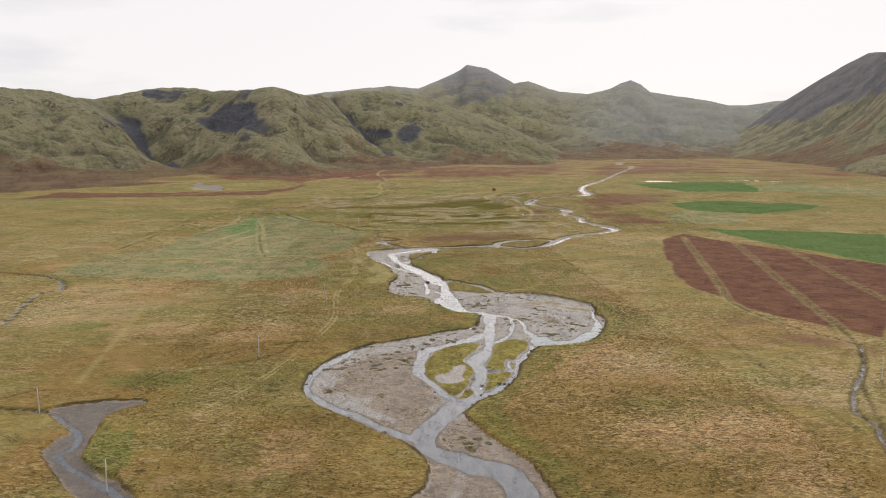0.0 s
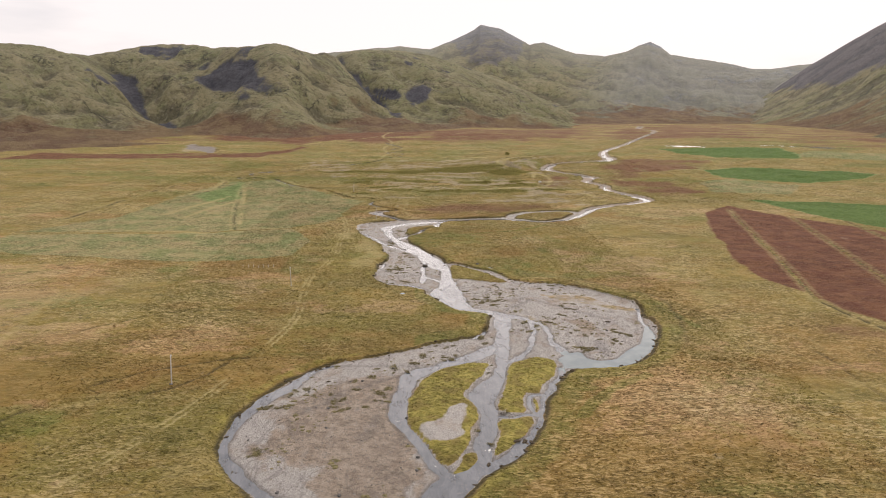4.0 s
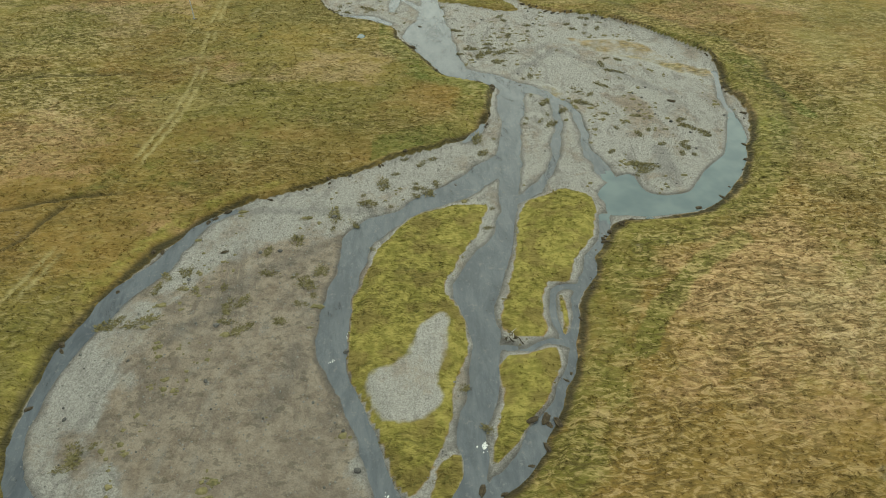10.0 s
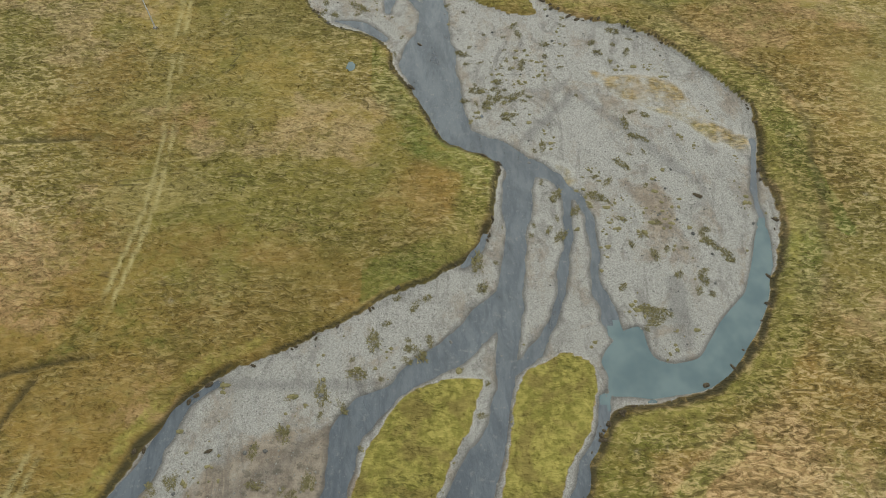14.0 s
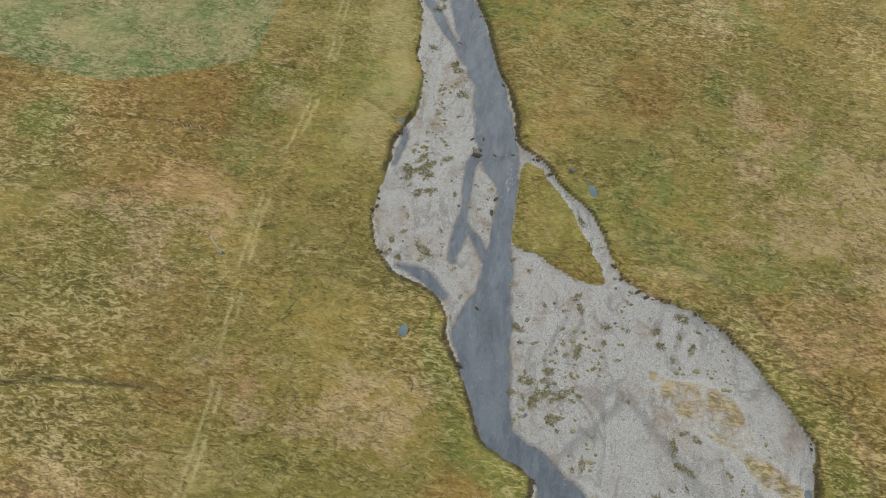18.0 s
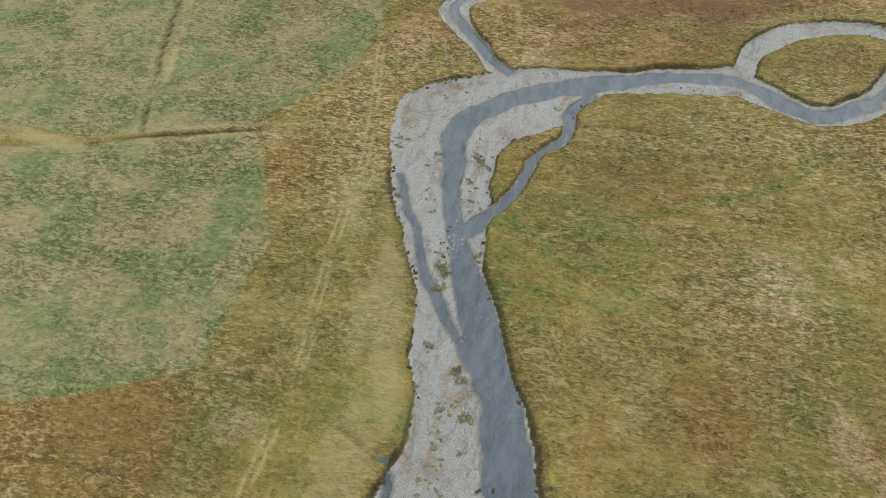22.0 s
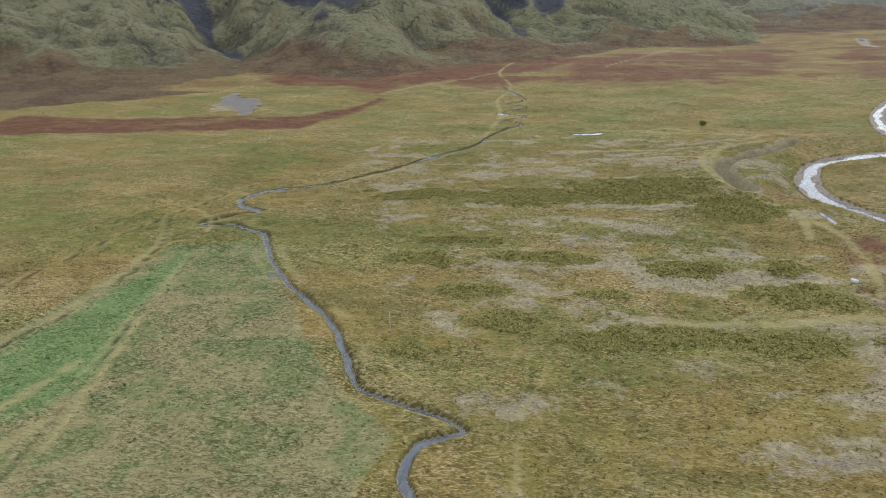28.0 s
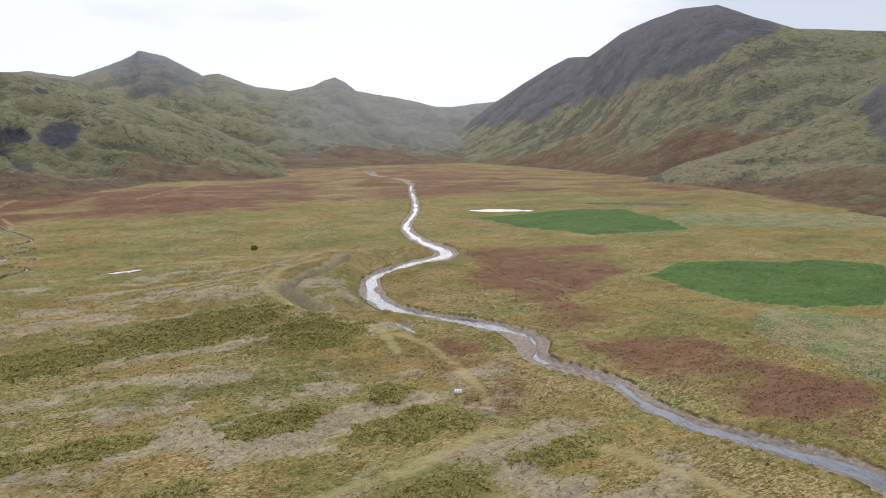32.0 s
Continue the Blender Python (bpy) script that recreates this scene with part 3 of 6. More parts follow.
    grass = g.mix(g.math("MULTIPLY", g.ramp(comb, 0.53, 0.62), g.math("ADD", 0.14, g.math("MULTIPLY", pale, 0.6))), grass, (0.52, 0.40, 0.21))
    grass = g.mix(g.math("MULTIPLY", g.ramp(comb, 0.47, 0.38), g.math("ADD", 0.15, g.math("MULTIPLY", pale, 0.55))), grass, (0.105, 0.078, 0.028))
    for mask, tint, amount in ((rust, (0.93, 0.79, 0.66), 0.6), (shade, (0.82, 0.83, 0.76), 0.5), (fresh, (0.80, 0.93, 0.74), 0.6), (blush, (1.25, 1.19, 1.3), 0.7)):
        grass = g.mix(g.math("MULTIPLY", rough_edge(g, mask, soft, 1.1), amount), grass, tint, "MULTIPLY")
    # meadow: greyer green with dry strands
    meadow = g.mix(g.ramp(g.noise(0.07, 5, 0.6), 0.42, 0.6), (0.28, 0.235, 0.105), (0.165, 0.185, 0.064))
    meadow = g.mix(g.math("MULTIPLY", rough_edge(g, blush, soft, 2.6), 0.4), meadow, (0.35, 0.235, 0.13))
    meadow = g.mix(g.math("MULTIPLY", rough_edge(g, fresh, soft, 2.2), 0.65), meadow, (0.125, 0.18, 0.055))
    meadow = g.mix(g.math("MULTIPLY", g.ramp(clump_tone, 0.5, 0.95), 0.35), meadow, (0.40, 0.35, 0.19))
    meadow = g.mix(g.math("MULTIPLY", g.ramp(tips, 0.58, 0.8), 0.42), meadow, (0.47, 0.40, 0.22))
    # painted shade in the gaps of the meadow clumps
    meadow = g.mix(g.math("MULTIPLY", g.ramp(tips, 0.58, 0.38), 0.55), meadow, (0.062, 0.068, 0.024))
    color = g.mix(rough_edge(g, field, small, 0.7), grass, meadow)
    green = g.mix(g.ramp(small, 0.38, 0.62), (0.04, 0.105, 0.016), (0.095, 0.165, 0.032))
    green = g.mix(g.ramp(lush, 0.9, 0.6), green, g.mix(g.ramp(tips, 0.45, 0.75), (0.12, 0.19, 0.06), (0.25, 0.31, 0.115)))
    color = g.mix(g.math("MULTIPLY", rough_edge(g, lush, small, 0.8), 0.93), color, green)
    heath = g.mix(g.ramp(mid, 0.4, 0.62), HEATH_DARK, HEATH_LIGHT)
    heath = g.mix(g.math("MULTIPLY", g.ramp(red, 0.85, 0.5), 0.6), heath, (0.24, 0.145, 0.07))
    heath = g.mix(g.math("MULTIPLY", g.ramp(tips, 0.62, 0.88), 0.25), heath, (0.25, 0.16, 0.075))
    # gap shade put into the heath colour too
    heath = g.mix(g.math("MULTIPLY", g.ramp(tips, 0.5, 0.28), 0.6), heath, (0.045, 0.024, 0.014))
    color = g.mix(rough_edge(g, red, g.noise(0.014, 11, 0.72, g.scaled((0.7, 1.3, 1.0))), 2.4), color, heath)
    bare = g.mix(g.ramp(small, 0.4, 0.7), (0.31, 0.255, 0.16), (0.48, 0.40, 0.255))
    bare = g.mix(g.ramp(g.noise(0.07, 6, 0.7, g.scaled((1, 1.7, 1), 0.3)), 0.56, 0.66), bare, (0.26, 0.22, 0.195))
    color = g.mix(g.math("MULTIPLY", rough_edge(g, terrace, g.noise(0.09, 9, 0.78), 3.0), 0.85), color, bare)
    bush = g.mix(g.ramp(g.noise(1.3, 4, 0.7), 0.38, 0.62), (0.12, 0.115, 0.028), (0.30, 0.25, 0.08))
    color = g.mix(rough_edge(g, shrub, g.noise(0.35, 6, 0.7), 1.6), color, bush)
    mossy = g.mix(g.ramp(g.noise(0.9, 4, 0.6), 0.35, 0.65), (0.19, 0.168, 0.036), (0.345, 0.29, 0.078))
    mossy = g.mix(g.math("MULTIPLY", g.ramp(g.noise(0.25, 4), 0.45, 0.62), 0.6), mossy, (0.17, 0.12, 0.04))
    # low spots of the moss darkened with painted gap shade
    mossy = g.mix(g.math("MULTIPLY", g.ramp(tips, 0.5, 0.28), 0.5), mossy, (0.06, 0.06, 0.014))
    color = g.mix(rough_edge(g, moss, small, 0.9), color, mossy)
    color = g.mix(g.math("MULTIPLY", track, g.ramp(small, 0.3, 0.55, 0.5, 1.0)), color, (0.38, 0.315, 0.14))
    # dark lines of banks and ditches; at cut banks this paints undercut shade
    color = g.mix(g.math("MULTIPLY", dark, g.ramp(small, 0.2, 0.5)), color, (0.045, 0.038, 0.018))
    # gravel: grey stones, brown silt in the hollows, darker where wet
    stones = g.cells(2.6)
    grit = g.noise(4.5, 6, 0.85)
    stone = g.mix(g.ramp(grit, 0.36, 0.64), GRAVEL_DARK, GRAVEL_LIGHT)
    stone = g.mix(g.math("MULTIPLY", g.ramp(stones.outputs["Color"], 0.6, 0.95), 0.22), stone, (0.50, 0.475, 0.44))
    stone = g.mix(g.math("MULTIPLY", g.ramp(g.noise(1.1, 5, 0.8), 0.42, 0.36), 0.5), stone, (0.10, 0.09, 0.08))
    brown = g.mix(g.ramp(small, 0.38, 0.62), (0.25, 0.192, 0.142), (0.40, 0.322, 0.245))
    brown = g.mix(g.math("MULTIPLY", g.ramp(g.noise(0.9, 5, 0.65, g.scaled((0.7, 1.0, 1.0), 0.5)), 0.55, 0.62), 0.6), brown, (0.12, 0.098, 0.066))
    stone = g.mix(g.math("MULTIPLY", rough_edge(g, silt, g.noise(0.2, 8, 0.75), 1.5), 0.85), stone, brown)
    runs = g.noise(0.12, 6, 0.6, g.scaled((1.0, 0.45, 1.0), 0.35), 1.2)
    way = g.math("ABSOLUTE", g.math("SUBTRACT", runs, 0.5))
    stone = g.mix(g.math("MULTIPLY", g.ramp(way, 0.05, 0.005), g.ramp(mid, 0.4, 0.6, 0.0, 0.4)), stone, (0.115, 0.10, 0.088))
    stone = g.mix(g.math("MULTIPLY", g.ramp(runs, 0.55, 0.68), 0.45), stone, (0.36, 0.335, 0.30))
    stone = g.mix(g.math("MULTIPLY", g.ramp(g.noise(0.16, 7, 0.72, g.scaled((1, 0.5, 1), 0.4)), 0.5, 0.66), 0.6), stone, brown)
    stone = g.mix(g.math("MULTIPLY", wet, 0.75), stone, (0.085, 0.08, 0.078))
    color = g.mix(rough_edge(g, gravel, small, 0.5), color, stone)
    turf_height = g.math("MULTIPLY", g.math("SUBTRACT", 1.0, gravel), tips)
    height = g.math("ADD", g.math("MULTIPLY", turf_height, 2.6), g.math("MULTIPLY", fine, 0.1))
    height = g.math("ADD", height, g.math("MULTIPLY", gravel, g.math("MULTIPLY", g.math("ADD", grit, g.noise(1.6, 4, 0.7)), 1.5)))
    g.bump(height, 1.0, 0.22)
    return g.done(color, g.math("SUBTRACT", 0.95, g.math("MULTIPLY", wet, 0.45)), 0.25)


def mountain_material():
    g = Graph("mountain_slopes")
    rock, haze, heath, relief_shade = g.masks("cover")
    raw = g.masks("wear")[0]
    big, mid, small = g.noise(0.004, 5, 0.6), g.noise(0.018, 6, 0.65), g.noise(0.07, 5, 0.7)
    streak = g.noise(0.02, 5, 0.7, g.scaled((1, 1, 0.25)))
    crag = g.noise(0.16, 6, 0.75)
    turf = g.mix(g.ramp(big, 0.38, 0.62), (0.27, 0.26, 0.135), (0.345, 0.305, 0.18))
    turf = g.mix(g.math("MULTIPLY", g.ramp(mid, 0.45, 0.6), 0.55), turf, (0.23, 0.255, 0.125))
    # relief shading put into the turf colour: hollows darker, ridges paler
    turf = g.mix(g.math("MULTIPLY", g.ramp(relief_shade, 0.45, 0.1), 0.65), turf, (0.115, 0.105, 0.075))
    turf = g.mix(g.math("MULTIPLY", g.ramp(relief_shade, 0.58, 0.95), 0.5), turf, (0.34, 0.315, 0.185))
    knoll = g.noise(0.011, 6, 0.7, g.scaled((1, 1, 0.5)), 0.8)
    turf = g.mix(g.math("MULTIPLY", g.ramp(knoll, 0.47, 0.36), 0.6), turf, (0.125, 0.105, 0.08))
    turf = g.mix(g.math("MULTIPLY", g.ramp(crag, 0.48, 0.39), 0.5), turf, (0.10, 0.092, 0.066))
    turf = g.mix(g.math("MULTIPLY", g.ramp(crag, 0.53, 0.63), 0.4), turf, (0.37, 0.335, 0.21))
    turf = g.mix(g.math("MULTIPLY", g.ramp(small, 0.54, 0.66), 0.6), turf, (0.35, 0.32, 0.225))
    turf = g.mix(g.math("MULTIPLY", g.ramp(small, 0.46, 0.36), 0.55), turf, (0.10, 0.095, 0.06))
    way = g.math("ABSOLUTE", g.math("SUBTRACT", g.noise(0.0055, 7, 0.6, g.scaled((1, 1, 0.6)), 0.4), 0.5))
    turf = g.mix(g.math("MULTIPLY", g.ramp(way, 0.012, 0.002), g.ramp(mid, 0.42, 0.56, 0.0, 0.75)), turf, (0.06, 0.055, 0.046))
    # distance haze painted into the turf as a pale grey
    turf = g.mix(g.math("MULTIPLY", haze, 0.75), turf, (0.36, 0.365, 0.345))
    moor = g.mix(g.ramp(mid, 0.42, 0.58), (0.15, 0.075, 0.05), (0.24, 0.155, 0.085))
    moor = g.mix(g.math("MULTIPLY", g.ramp(crag, 0.53, 0.63), 0.35), moor, (0.31, 0.23, 0.13))
    turf = g.mix(g.math("MULTIPLY", rough_edge(g, heath, g.math("ADD", g.math("MULTIPLY", mid, 0.5), g.math("MULTIPLY", big, 0.5)), 3.0), 0.8), turf, moor)
    scree = g.mix(g.ramp(relief_shade, 0.25, 0.75), (0.135, 0.130, 0.137), (0.185, 0.172, 0.175))
    scree = g.mix(g.math("MULTIPLY", g.ramp(streak, 0.46, 0.36), 0.4), scree, (0.085, 0.085, 0.098))
    scree = g.mix(g.math("MULTIPLY", g.ramp(mid, 0.56, 0.68), 0.4), scree, (0.175, 0.155, 0.12))
    scree = g.mix(g.math("MULTIPLY", g.ramp(crag, 0.47, 0.36), 0.35), scree, (0.065, 0.065, 0.075))
    # same haze over the scree, pale and bluish, lifting the unlit peak
    scree = g.mix(g.math("MULTIPLY", haze, 0.8), scree, g.mix(g.ramp(small, 0.42, 0.6), (0.27, 0.30, 0.325), (0.42, 0.44, 0.455)))
    scree = g.mix(g.math("MULTIPLY", raw, 0.8), scree, g.mix(g.ramp(g.math("ADD", g.math("MULTIPLY", streak, 0.5), g.math("MULTIPLY", crag, 0.5)), 0.4, 0.6), (0.06, 0.063, 0.078), (0.125, 0.127, 0.145)))
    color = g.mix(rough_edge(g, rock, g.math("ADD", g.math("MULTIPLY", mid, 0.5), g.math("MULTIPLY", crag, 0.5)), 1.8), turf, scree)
    g.bump(g.math("ADD", g.math("MULTIPLY", mid, 2.0), g.math("ADD", g.math("MULTIPLY", small, 1.4), g.math("MULTIPLY", crag, 0.7))), 1.0, 10.0)
    return g.done(color, 0.95, 0.15)


def water_material():
    g = Graph("river_water")
    ripple = g.noise(1.6, 4, 0.6, g.scaled((1.0, 0.5, 1.0), 0.15), 0.8)
    tone = g.mix(g.ramp(g.noise(0.5, 5, 0.7, g.scaled((1.0, 0.3, 1.0), 0.15), 0.5), 0.38, 0.62), WATER_A, WATER_B)
    tone = g.mix(g.math("MULTIPLY", g.ramp(g.noise(1.3, 4, 0.75), 0.56, 0.68), 0.45), tone, (0.22, 0.22, 0.215))
    g.bump(ripple, 0.6, 0.12)
    g.put(g.ramp(g.noise(0.3, 6, 0.7, g.scaled((1.0, 0.45, 1.0), 0.15), 0.6), 0.34, 0.58, 0.78, 0.96), g.bsdf.inputs["Alpha"])
    g.bsdf.inputs["IOR"].default_value = 1.33
    return g.done(tone, 0.06, 0.6)


def pool_material():
    g = Graph("still_pool_water")
    tone = g.mix(g.ramp(g.noise(0.15, 3), 0.35, 0.65), (0.10, 0.145, 0.16), (0.15, 0.20, 0.21))
    g.bump(g.noise(2.0, 3), 0.1, 0.03)
    g.bsdf.inputs["Alpha"].default_value = 0.85
    g.bsdf.inputs["IOR"].default_value = 1.33
    return g.done(tone, 0.06, 0.5)


def speckled(name, a, b, scale, rough=0.85, bump=0.3, depth=0.03, per_object=0.0, per_island=0.0):
    g = Graph(name)
    color = g.mix(g.ramp(g.noise(scale, 5, 0.65), 0.35, 0.65), a, b)
    color = g.mix(g.math("MULTIPLY", g.ramp(g.noise(scale * 0.2, 3), 0.4, 0.7), 0.4), color, tuple(0.55 * v for v in a))
    if per_object:
        info = g.node("ShaderNodeObjectInfo")
        color = g.mix(g.math("MULTIPLY", info.outputs["Random"], per_object), color, tuple(0.4 * v for v in a))
    if per_island:
        info = g.node("ShaderNodeNewGeometry")
        color = g.mix(g.math("MULTIPLY", info.outputs["Random Per Island"], per_island), color, b if per_island < 1 else tuple(0.3 * v for v in a))
    g.bump(g.noise(scale * 2, 3), bump, depth)
    return g.done(color, rough)


GRASS_OLIVE, GRASS_GOLD, GRASS_GREEN = (0.198, 0.163, 0.037), (0.28, 0.199, 0.052), (0.15, 0.152, 0.034)
GRASS_RUST, STRAW = (0.255, 0.145, 0.047), (0.48, 0.38, 0.18)
HEATH_DARK, HEATH_LIGHT = (0.118, 0.043, 0.022), (0.17, 0.076, 0.036)
GRAVEL_DARK, GRAVEL_LIGHT = (0.29, 0.27, 0.25), (0.56, 0.53, 0.49)
WATER_A, WATER_B = (0.084, 0.095, 0.113), (0.122, 0.135, 0.153)
M_GROUND, M_MOUNTAIN, M_WATER, M_POOL = ground_material(), mountain_material(), water_material(), pool_material()
M_STONE = speckled("river_stone", (0.10, 0.095, 0.09), (0.26, 0.245, 0.23), 6.0, per_object=0.6)
M_PEBBLE = speckled("pebbles", (0.16, 0.15, 0.14), (0.36, 0.34, 0.31), 4.0, per_island=0.8)
M_TUFT = speckled("tuft_grass", (0.13, 0.12, 0.055), (0.26, 0.22, 0.11), 3.0, per_island=0.6)
M_SHRUB = speckled("low_shrub_leaves", (0.18, 0.175, 0.042), (0.38, 0.33, 0.11), 1.5, per_island=0.7)
M_POST = speckled("weathered_wood", (0.46, 0.43, 0.38), (0.62, 0.59, 0.54), 9.0)
M_WRAP = speckled("white_bale_wrap", (0.72, 0.72, 0.70), (0.82, 0.82, 0.81), 3.0, 0.35, 0.2, 0.02)
M_IRON = speckled("galvanised_iron", (0.30, 0.31, 0.32), (0.42, 0.42, 0.43), 20.0, 0.5)
M_BANK = speckled("bare_earth", (0.05, 0.038, 0.024), (0.11, 0.085, 0.055), 2.0)


# ---- mesh helpers ----
def mesh_from(name, verts, faces, material, smooth_shade=True):
    """A mesh from arrays of corners and of triangles or quads."""
    me = bpy.data.meshes.new(name)
    verts, faces = np.asarray(verts, np.float32), np.asarray(faces, np.int32)
    n, k = faces.shape
    me.vertices.add(len(verts))
    me.vertices.foreach_set("co", verts.ravel())
    me.loops.add(n * k)
    me.loops.foreach_set("vertex_index", faces.ravel())
    me.polygons.add(n)
    me.polygons.foreach_set("loop_start", np.arange(n, dtype=np.int32) * k)
    me.polygons.foreach_set("loop_total", np.full(n, k, np.int32))
    me.polygons.foreach_set("use_smooth", np.full(n, smooth_shade))
    me.update(calc_edges=True)
    me.validate()
    me.materials.append(material)
    return me


def masks_on(me, name, *channels):
    layer = me.attributes.new(name, "FLOAT_COLOR", "POINT")
    zero = np.zeros(len(me.vertices))
    full = [c if c is not None else zero for c in channels] + [zero] * (4 - len(channels))
    layer.data.foreach_set("color", np.clip(np.stack(full, 1), 0, 1).astype(np.float32).ravel())


def grid_faces(rows, cols):
    i = np.arange((rows - 1) * cols).reshape(rows - 1, cols)[:, :-1].ravel()
    return np.stack([i, i + 1, i + cols + 1, i + cols], 1)


def part(name, bm, material, parent=None, label=""):
    me = bpy.data.meshes.new(name)
    bm.to_mesh(me)
    bm.free()
    me.materials.append(material)
    ob = new(name, me)
    if parent:
        ob.parent = parent
    return tagged(ob, label)


# ---- ground ----
def steps(*spans):
    """Grid lines: (from, to, spacing at the start, spacing at the end) in turn."""
    out = []
    for a, b, s, e in spans:
        v = a
        while v < b - 1e-6:
            out.append(v)
            v += s + (e - s) * (v - a) / (b - a)
    return np.array(out + [spans[-1][1]])


FINE = 0.6
GX = np.r_[-steps((250, 4900, 3, 320))[::-1], -steps((85, 250, 1.0, 3))[::-1][1:], steps((-85, 100, FINE, FINE))[1:], steps((100, 420, 1.0, 3))[1:], steps((420, 4900, 4, 320))[1:]]
GY = np.r_[-steps((-130, 4000, 1.5, 400))[::-1], steps((130, 560, FINE, FINE))[1:], steps((560, 1250, 0.8, 3))[1:], steps((1250, 4900, 4, 250))[1:]]


def earth(x, y):
    """Heights of the ground and its cover, at arrays of places."""
    lie = valley(x, y)
    wx = x + 0.9 * fbm(x / 5, y / 5, 3, 11)
    wy = y + 0.9 * fbm(x / 5, y / 5, 3, 23)
    near = smooth(1500, 700, np.hypot(x, y - 350))
    swell = 0.55 * fbm(x / 38, y / 38, 3, 3) + 0.35 * fbm(x / 9, y / 9, 3, 5)
    tussock = 0.2 * fbm(x / 2.4, y / 1.3, 2, 7) + 0.12 * fbm(x / 0.8, y / 0.8, 1, 8)
    z = lie + (swell * (0.6 + 0.4 * near) + tussock * near)
    z = z + smooth(30, 140, y - 480) * near * (1.7 * fbm(x / 25, y / 16, 4, 31) + 0.6 * fbm(x / 6, y / 4, 3, 33))
    # terrace above the brook and its scarp to the river
    bed = in_shape(wx, wy, RIVERBED, 20)
    upper = np.full(x.shape, 20.0)
    for line in UPPER_BED:
        upper = np.minimum(upper, near_line(wx, wy, line, 20))
    bed = np.minimum(bed, upper)
    for ring in BROOK_GRAVEL:
        bed = np.minimum(bed, in_shape(wx, wy, ring, 20))
    bars = lie - 1.0 + 0.16 * fbm(x / 7, y / 11, 4, 41) + 0.05 * fbm(x / 1.2, y / 1.2, 2, 43)
    k = smooth(-0.2, 0.35, bed)
    z = bars + (z - bars) * k
    gravel = 1 - smooth(-0.3, 0.15, bed)
    wet = np.zeros(x.shape)
    moss = np.zeros(x.shape)
    for i, ring in enumerate(ISLANDS):
        d = in_shape(wx, wy, ring, 4)
        rise = smooth(0.25, -0.7, d)
        z = z + rise * (lie - 0.42 + 0.22 * fbm(x / 4, y / 4, 3, 51 + i) - z)
        bare = 0.0
        if i == 0:
            bare = 0.72 * smooth(0.8, -0.8, in_shape(wx, wy, ISLET_GRAVEL, 4) + 1.2 * fbm(x / 4, y / 4, 3, 63))
        gravel = gravel * (1 - smooth(0.1, -0.3, d) * (1 - bare))
        moss = np.maximum(moss, smooth(0.1, -0.4, d) * (0.45 if i == 4 else 1.0))
    for ring in BAR_GRASS:
        d = in_shape(wx, wy, ring, 4)
        thin = smooth(1.2, -1.0, d) * (0.72 + 0.28 * smooth(-0.4, 0.3, fbm(x / 3, y / 3, 3, 71)))
        gravel = gravel * (1 - 0.58 * thin)
        z = z + 0.12 * thin
    strip = smooth(0, 4, bed) * smooth(16, 10, bed) * smooth(360, 372, y) * smooth(460, 440, y) * (x < 0)
    moss = np.maximum(moss, 0.3 * strip)
    moss = np.maximum(moss, 0.44 * smooth(3, -3, in_shape(wx, wy, YELLOW_TURF, 6)))
    moss = np.maximum(moss, 0.5 * smooth(0, 2, bed) * smooth(6, 3, bed) * smooth(-0.2, 0.3, fbm(x / 25, y / 25, 2, 73)))
    level = lie - 1.12
    flow = np.full(x.shape, 12.0)
    ragged = 0.3 * fbm(x / 2.2, y / 2.2, 3, 81)
    for line in CHANNELS + UPPER_WATER:
        d = near_line(wx, wy, line, 12) + ragged
        flow = np.minimum(flow, d + smooth(500, 540, y) * (0.7 + 2.5 * fbm(x / 8, y / 10, 3, 83)))
    d = in_shape(x + 0.4 * (wx - x), y + 0.4 * (wy - y), POOL, 12)
    flow = np.minimum(flow, d)
    z = np.minimum(z, level + np.where(flow > 0, flow * 0.28, flow * 0.22) + 6 * smooth(1.5, 6, flow))
    wet = np.maximum(wet, smooth(0.7, 0.0, flow))
    for line in DAMP:
        wet = np.maximum(wet, 0.42 * smooth(0.8, -0.3, near_line(wx, wy, line, 4) + 3 * ragged))
    brook = np.full(x.shape, 14.0)
    for line in BROOKS:
        brook = np.minimum(brook, near_line(wx, wy, line, 14) + 0.08 + 0.35 * fbm(x / 4, y / 4, 3, 95))
    for ring in PONDS:
        d = in_shape(x, y, ring, 6)
        z = np.minimum(z, lie - 0.4 + np.where(d > 0, d * 0.9, d * 0.3) + 6 * smooth(1.0, 3.0, d))
    z = np.minimum(z, level + np.where(brook > 0, brook * 1.15, brook * 0.3) + 6 * smooth(1.5, 4, brook))
    wet = np.maximum(wet, smooth(0.7, 0.1, brook))
    upstream = smooth(680, 720, y)
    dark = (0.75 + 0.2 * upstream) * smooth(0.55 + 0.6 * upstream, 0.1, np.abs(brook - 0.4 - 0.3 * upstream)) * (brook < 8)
    # cut banks: dark earth and the undercut's shadow painted as one line
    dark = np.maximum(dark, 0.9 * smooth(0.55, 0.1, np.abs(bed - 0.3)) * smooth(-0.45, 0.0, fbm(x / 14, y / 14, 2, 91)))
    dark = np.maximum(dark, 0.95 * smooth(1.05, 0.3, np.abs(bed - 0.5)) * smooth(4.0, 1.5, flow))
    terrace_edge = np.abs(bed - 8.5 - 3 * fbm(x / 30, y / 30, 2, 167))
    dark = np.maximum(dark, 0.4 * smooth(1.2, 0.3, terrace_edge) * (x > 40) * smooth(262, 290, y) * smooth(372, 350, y))
